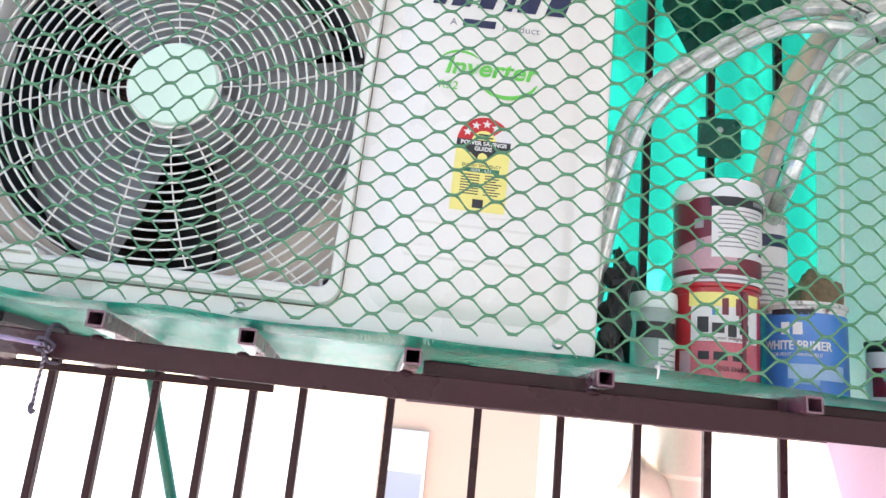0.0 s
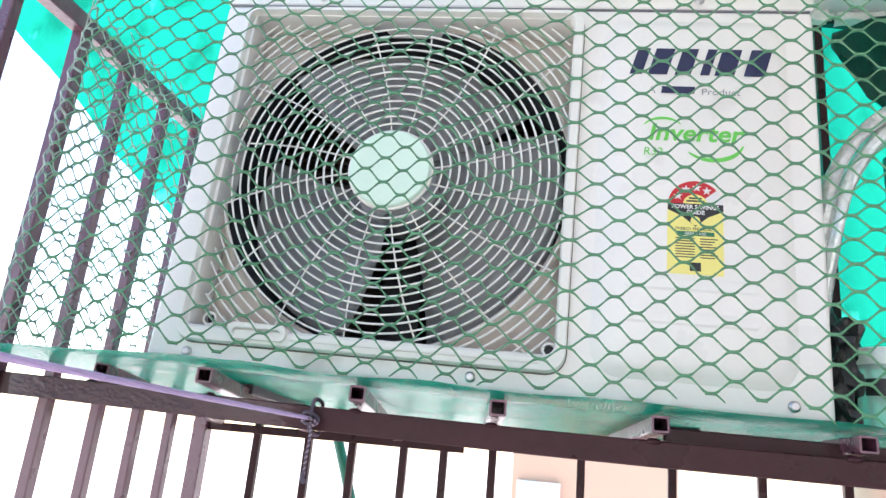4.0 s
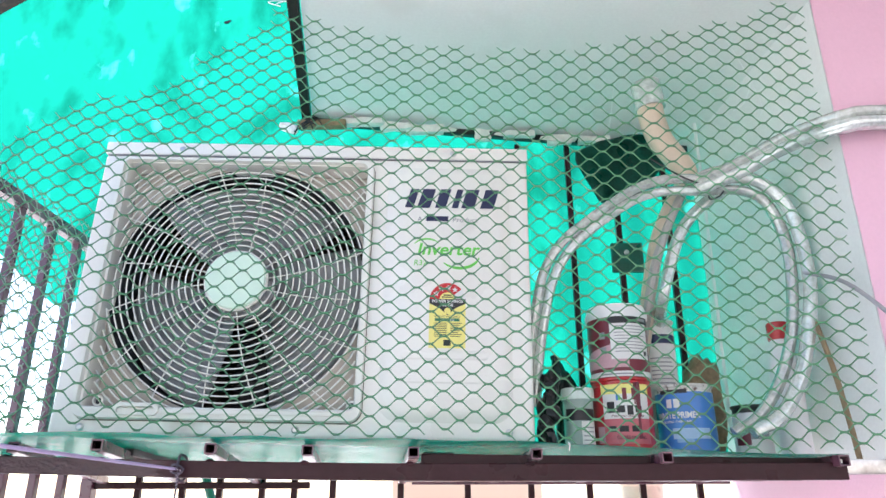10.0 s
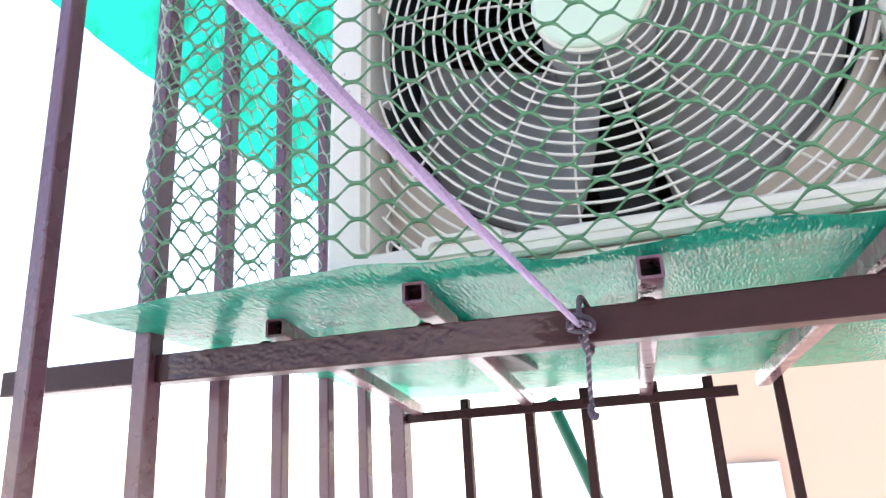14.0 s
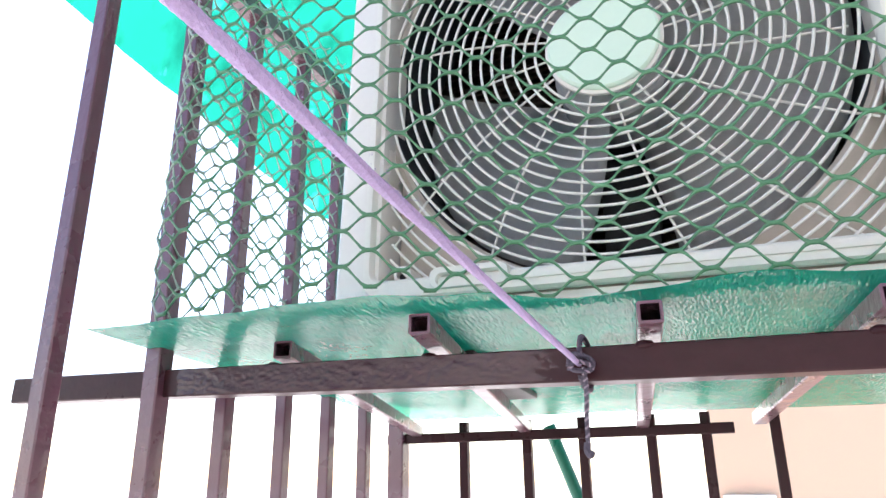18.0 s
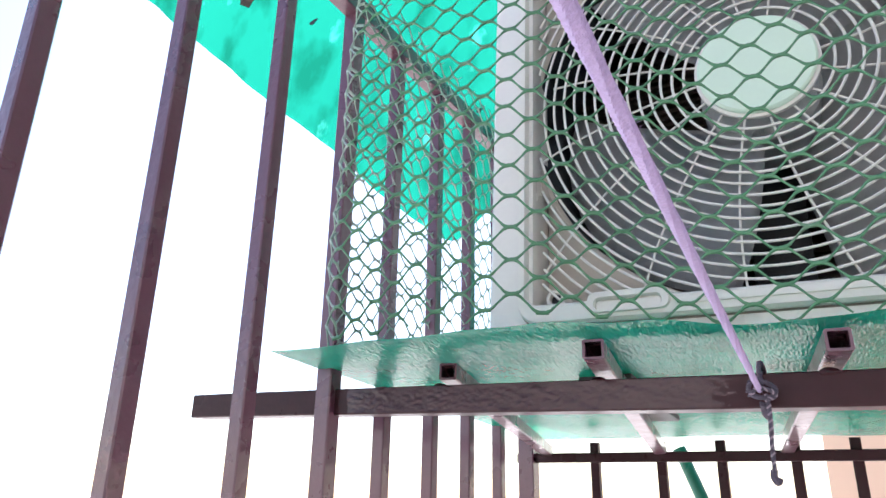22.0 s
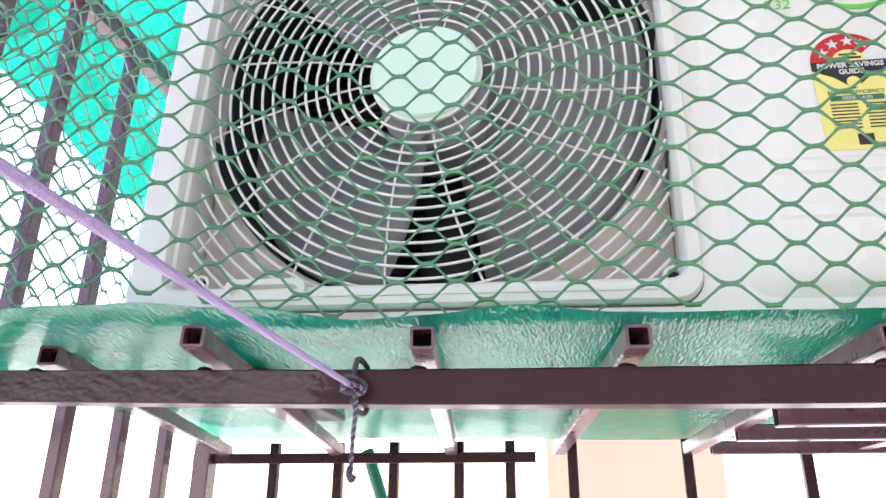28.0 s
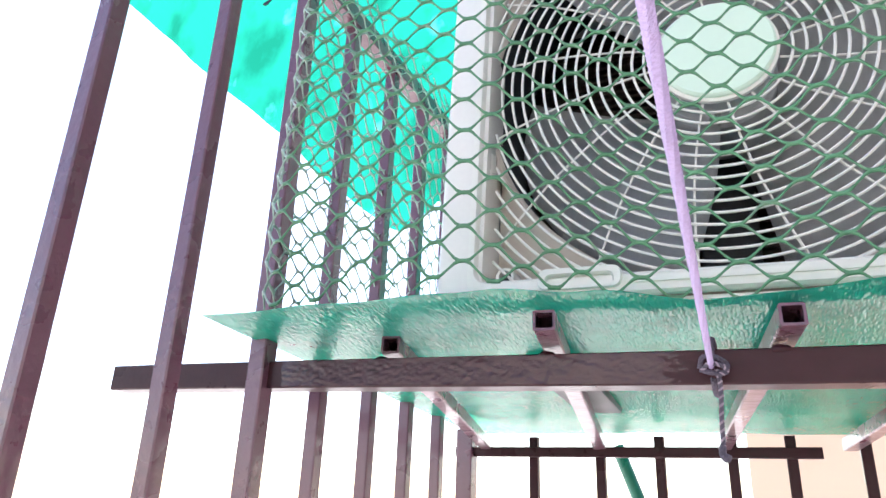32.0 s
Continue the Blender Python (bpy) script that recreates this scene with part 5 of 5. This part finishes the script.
cable = thing("grey_cable", "thin grey cable hanging down beside the recess", "cable")
part("cable", sweep(spline([(1.262, -0.02, 1.86), (1.288, -0.09, 1.82), (1.33, -0.14, 1.74), (1.42, -0.17, 1.62), (1.56, -0.18, 1.53), (1.75, -0.18, 1.48)], 10), 0.0035, 8), GREYINK, cable)
cable2 = thing("brown_cable", "brown cable running down the recess wall", "cable")
part("cable", sweep(spline([(1.282, 0.02, 1.80), (1.290, 0.0, 1.70), (1.290, -0.02, 1.60), (1.289, -0.03, 1.54)], 8), 0.0045, 8), BURLAP, cable2)

drain = thing("elbow_pipe", "beige plastic drain pipe with an elbow from the slab", "pipe")
part("socket", sweep([(1.074, 0.115, 2.318), (1.076, 0.115, 2.30), (1.080, 0.117, 2.262)], 0.031, 20), PVCWRAP, drain, "pale plastic socket wrapped in film")
part("elbow", sweep(spline([(1.078, 0.117, 2.285), (1.082, 0.12, 2.235), (1.094, 0.12, 2.190), (1.118, 0.12, 2.150), (1.136, 0.12, 2.115), (1.134, 0.125, 2.085)], 10), lambda t: 0.0275 - 0.006 * t, 20), PVC, drain, smooth=True)
part("pipe", sweep(spline([(1.135, 0.124, 2.10), (1.110, 0.15, 2.06), (1.078, 0.16, 1.99), (1.056, 0.17, 1.90), (1.036, 0.18, 1.80), (1.022, 0.22, 1.70), (1.015, 0.25, 1.57)], 8), 0.0150, 18), PVC, drain, smooth=True)

cloth = thing("dark_cloth", "dark green cloth scrap hung below the slab edge", "cloth")
cbm = bmesh.new()
TOPEDGE = ((0.970, 2.312), (1.094, 2.353), (1.179, 2.358), (1.200, 2.340))
LOWEDGE = ((0.970, 2.290), (0.988, 2.235), (1.014, 2.170), (1.042, 2.150), (1.085, 2.182), (1.140, 2.215), (1.200, 2.290))
rows = []
for i in range(61):
    x = 0.970 + 0.230 * i / 60
    zt, zl = (float(np.interp(x, [p[0] for p in e], [p[1] for p in e])) for e in (TOPEDGE, LOWEDGE))
    rows.append([cbm.verts.new((x, 0.390 + 0.012 * math.sin(52 * x + 9 * zt) * k / 24 + 0.014 * noise.noise((x * 16, (zl + (zt - zl) * (1 - k / 24)) * 9, 4)), zt + (zl - zt) * k / 24)) for k in range(25)])
for a, b in zip(rows, rows[1:]):
    for k in range(24):
        cbm.faces.new((a[k], b[k], b[k + 1], a[k + 1]))
bmesh.ops.solidify(cbm, geom=cbm.faces[:], thickness=0.0008)
part("scrap", cbm, DARKCLOTH, cloth, smooth=True)
plate = thing("clamp_plate", "dark square clamp plate on a railing bar", "plate")
part("plate", box(1.036, 1.110, 0.392, 0.404, 1.995, 2.068, 0.004), DARKCLOTH, plate)
part("bolt", loops([[(1.071 + q * math.cos(2 * math.pi * i / 12), y, 2.043 + q * math.sin(2 * math.pi * i / 12)) for i in range(12)] for q, y in ((0.006, 0.3915), (0.006, 0.389), (0.004, 0.386))]), ZINC, plate, "round bolt head")
strip = thing("hanging_strip", "clear plastic strip hanging at the recess", "strip")
part("strip", sweep(spline([(1.235, 0.30, 2.33), (1.232, 0.30, 2.1), (1.228, 0.30, 1.9), (1.222, 0.30, 1.62)], 6), 0.004, 6), WHITE, strip)
strings = thing("loose_strings", "loose white plastic strings hanging from the slab", "string")
for q in (((1.02, 0.16, 2.35), (1.012, 0.15, 2.31), (1.000, 0.15, 2.24)), ((1.215, 0.02, 2.355), (1.235, 0.01, 2.28), (1.25, 0.0, 2.20), (1.245, 0.0, 2.17)), ((1.242, 0.01, 2.25), (1.225, 0.01, 2.21), (1.20, 0.01, 2.19)), ((1.29, -0.03, 2.12), (1.292, -0.03, 2.0), (1.289, -0.03, 1.85))):
    part("string", sweep(spline(q, 8), 0.0009, 5), WHITE, strings)

# ---- beyond the railing ----
soil = thing("soil_pipe", "thick beige plastic soil pipe with a capped branch", "pipe", pose(1.19, 0.95, -6.0))
part("pipe", lathe([(0.050, 0.0), (0.050, 7.50)], 0, 0, 28), PVC, soil, smooth=True)
part("socket", lathe([(0.052, 7.42), (0.060, 7.43), (0.060, 7.53), (0.064, 7.535), (0.064, 7.56), (0.052, 7.565)], 0, 0, 28), PVC, soil)
part("upper_pipe", lathe([(0.050, 7.56), (0.050, 9.6)], 0, 0, 28), PVC, soil, smooth=True)
part("branch", sweep([(0, 0, 7.33), (-0.06, 0, 7.40), (-0.115, 0, 7.425)], 0.042, 18), PVC, soil)
part("branch_cap", sweep([(-0.10, 0, 7.42), (-0.135, 0, 7.432)], 0.050, 18), PVC, soil)
house = thing("neighbour_house", "peach painted neighbouring house with a white framed window", "house", pose(0.25, 4.0, -6.0))
part("wall", box(-0.07, 0.98, 0.0, 3.0, 0.0, 8.6), TANWALL, house)
win = part("window", box(-0.035, 0.245, -0.05, -0.005, 6.75, 7.37, 0.004), WHITE, house, "white window frame")
part("pane", box(-0.015, 0.225, -0.056, -0.051, 6.77, 7.10), WINDOWGLASS, win)
part("pane", box(-0.015, 0.225, -0.056, -0.051, 7.12, 7.35), PAPER, win)
part("sill", box(-0.06, 0.27, -0.10, -0.006, 6.72, 6.75, 0.004), WHITE, house)
stick = thing("green_stick", "green painted pipe standing behind the railing", "pipe", pose(-0.215, 0.56, 0.0))
part("pole", sweep([(0.86, 0.02, 0.0), (0.297, 0.0, 1.525), (0.290, 0.0, 1.544)], 0.010, 14), STICK, stick, smooth=True)
part("end_cap", sweep([(0.291, 0.0, 1.541), (0.2875, 0.0, 1.550)], 0.0106, 14), STICK, stick)
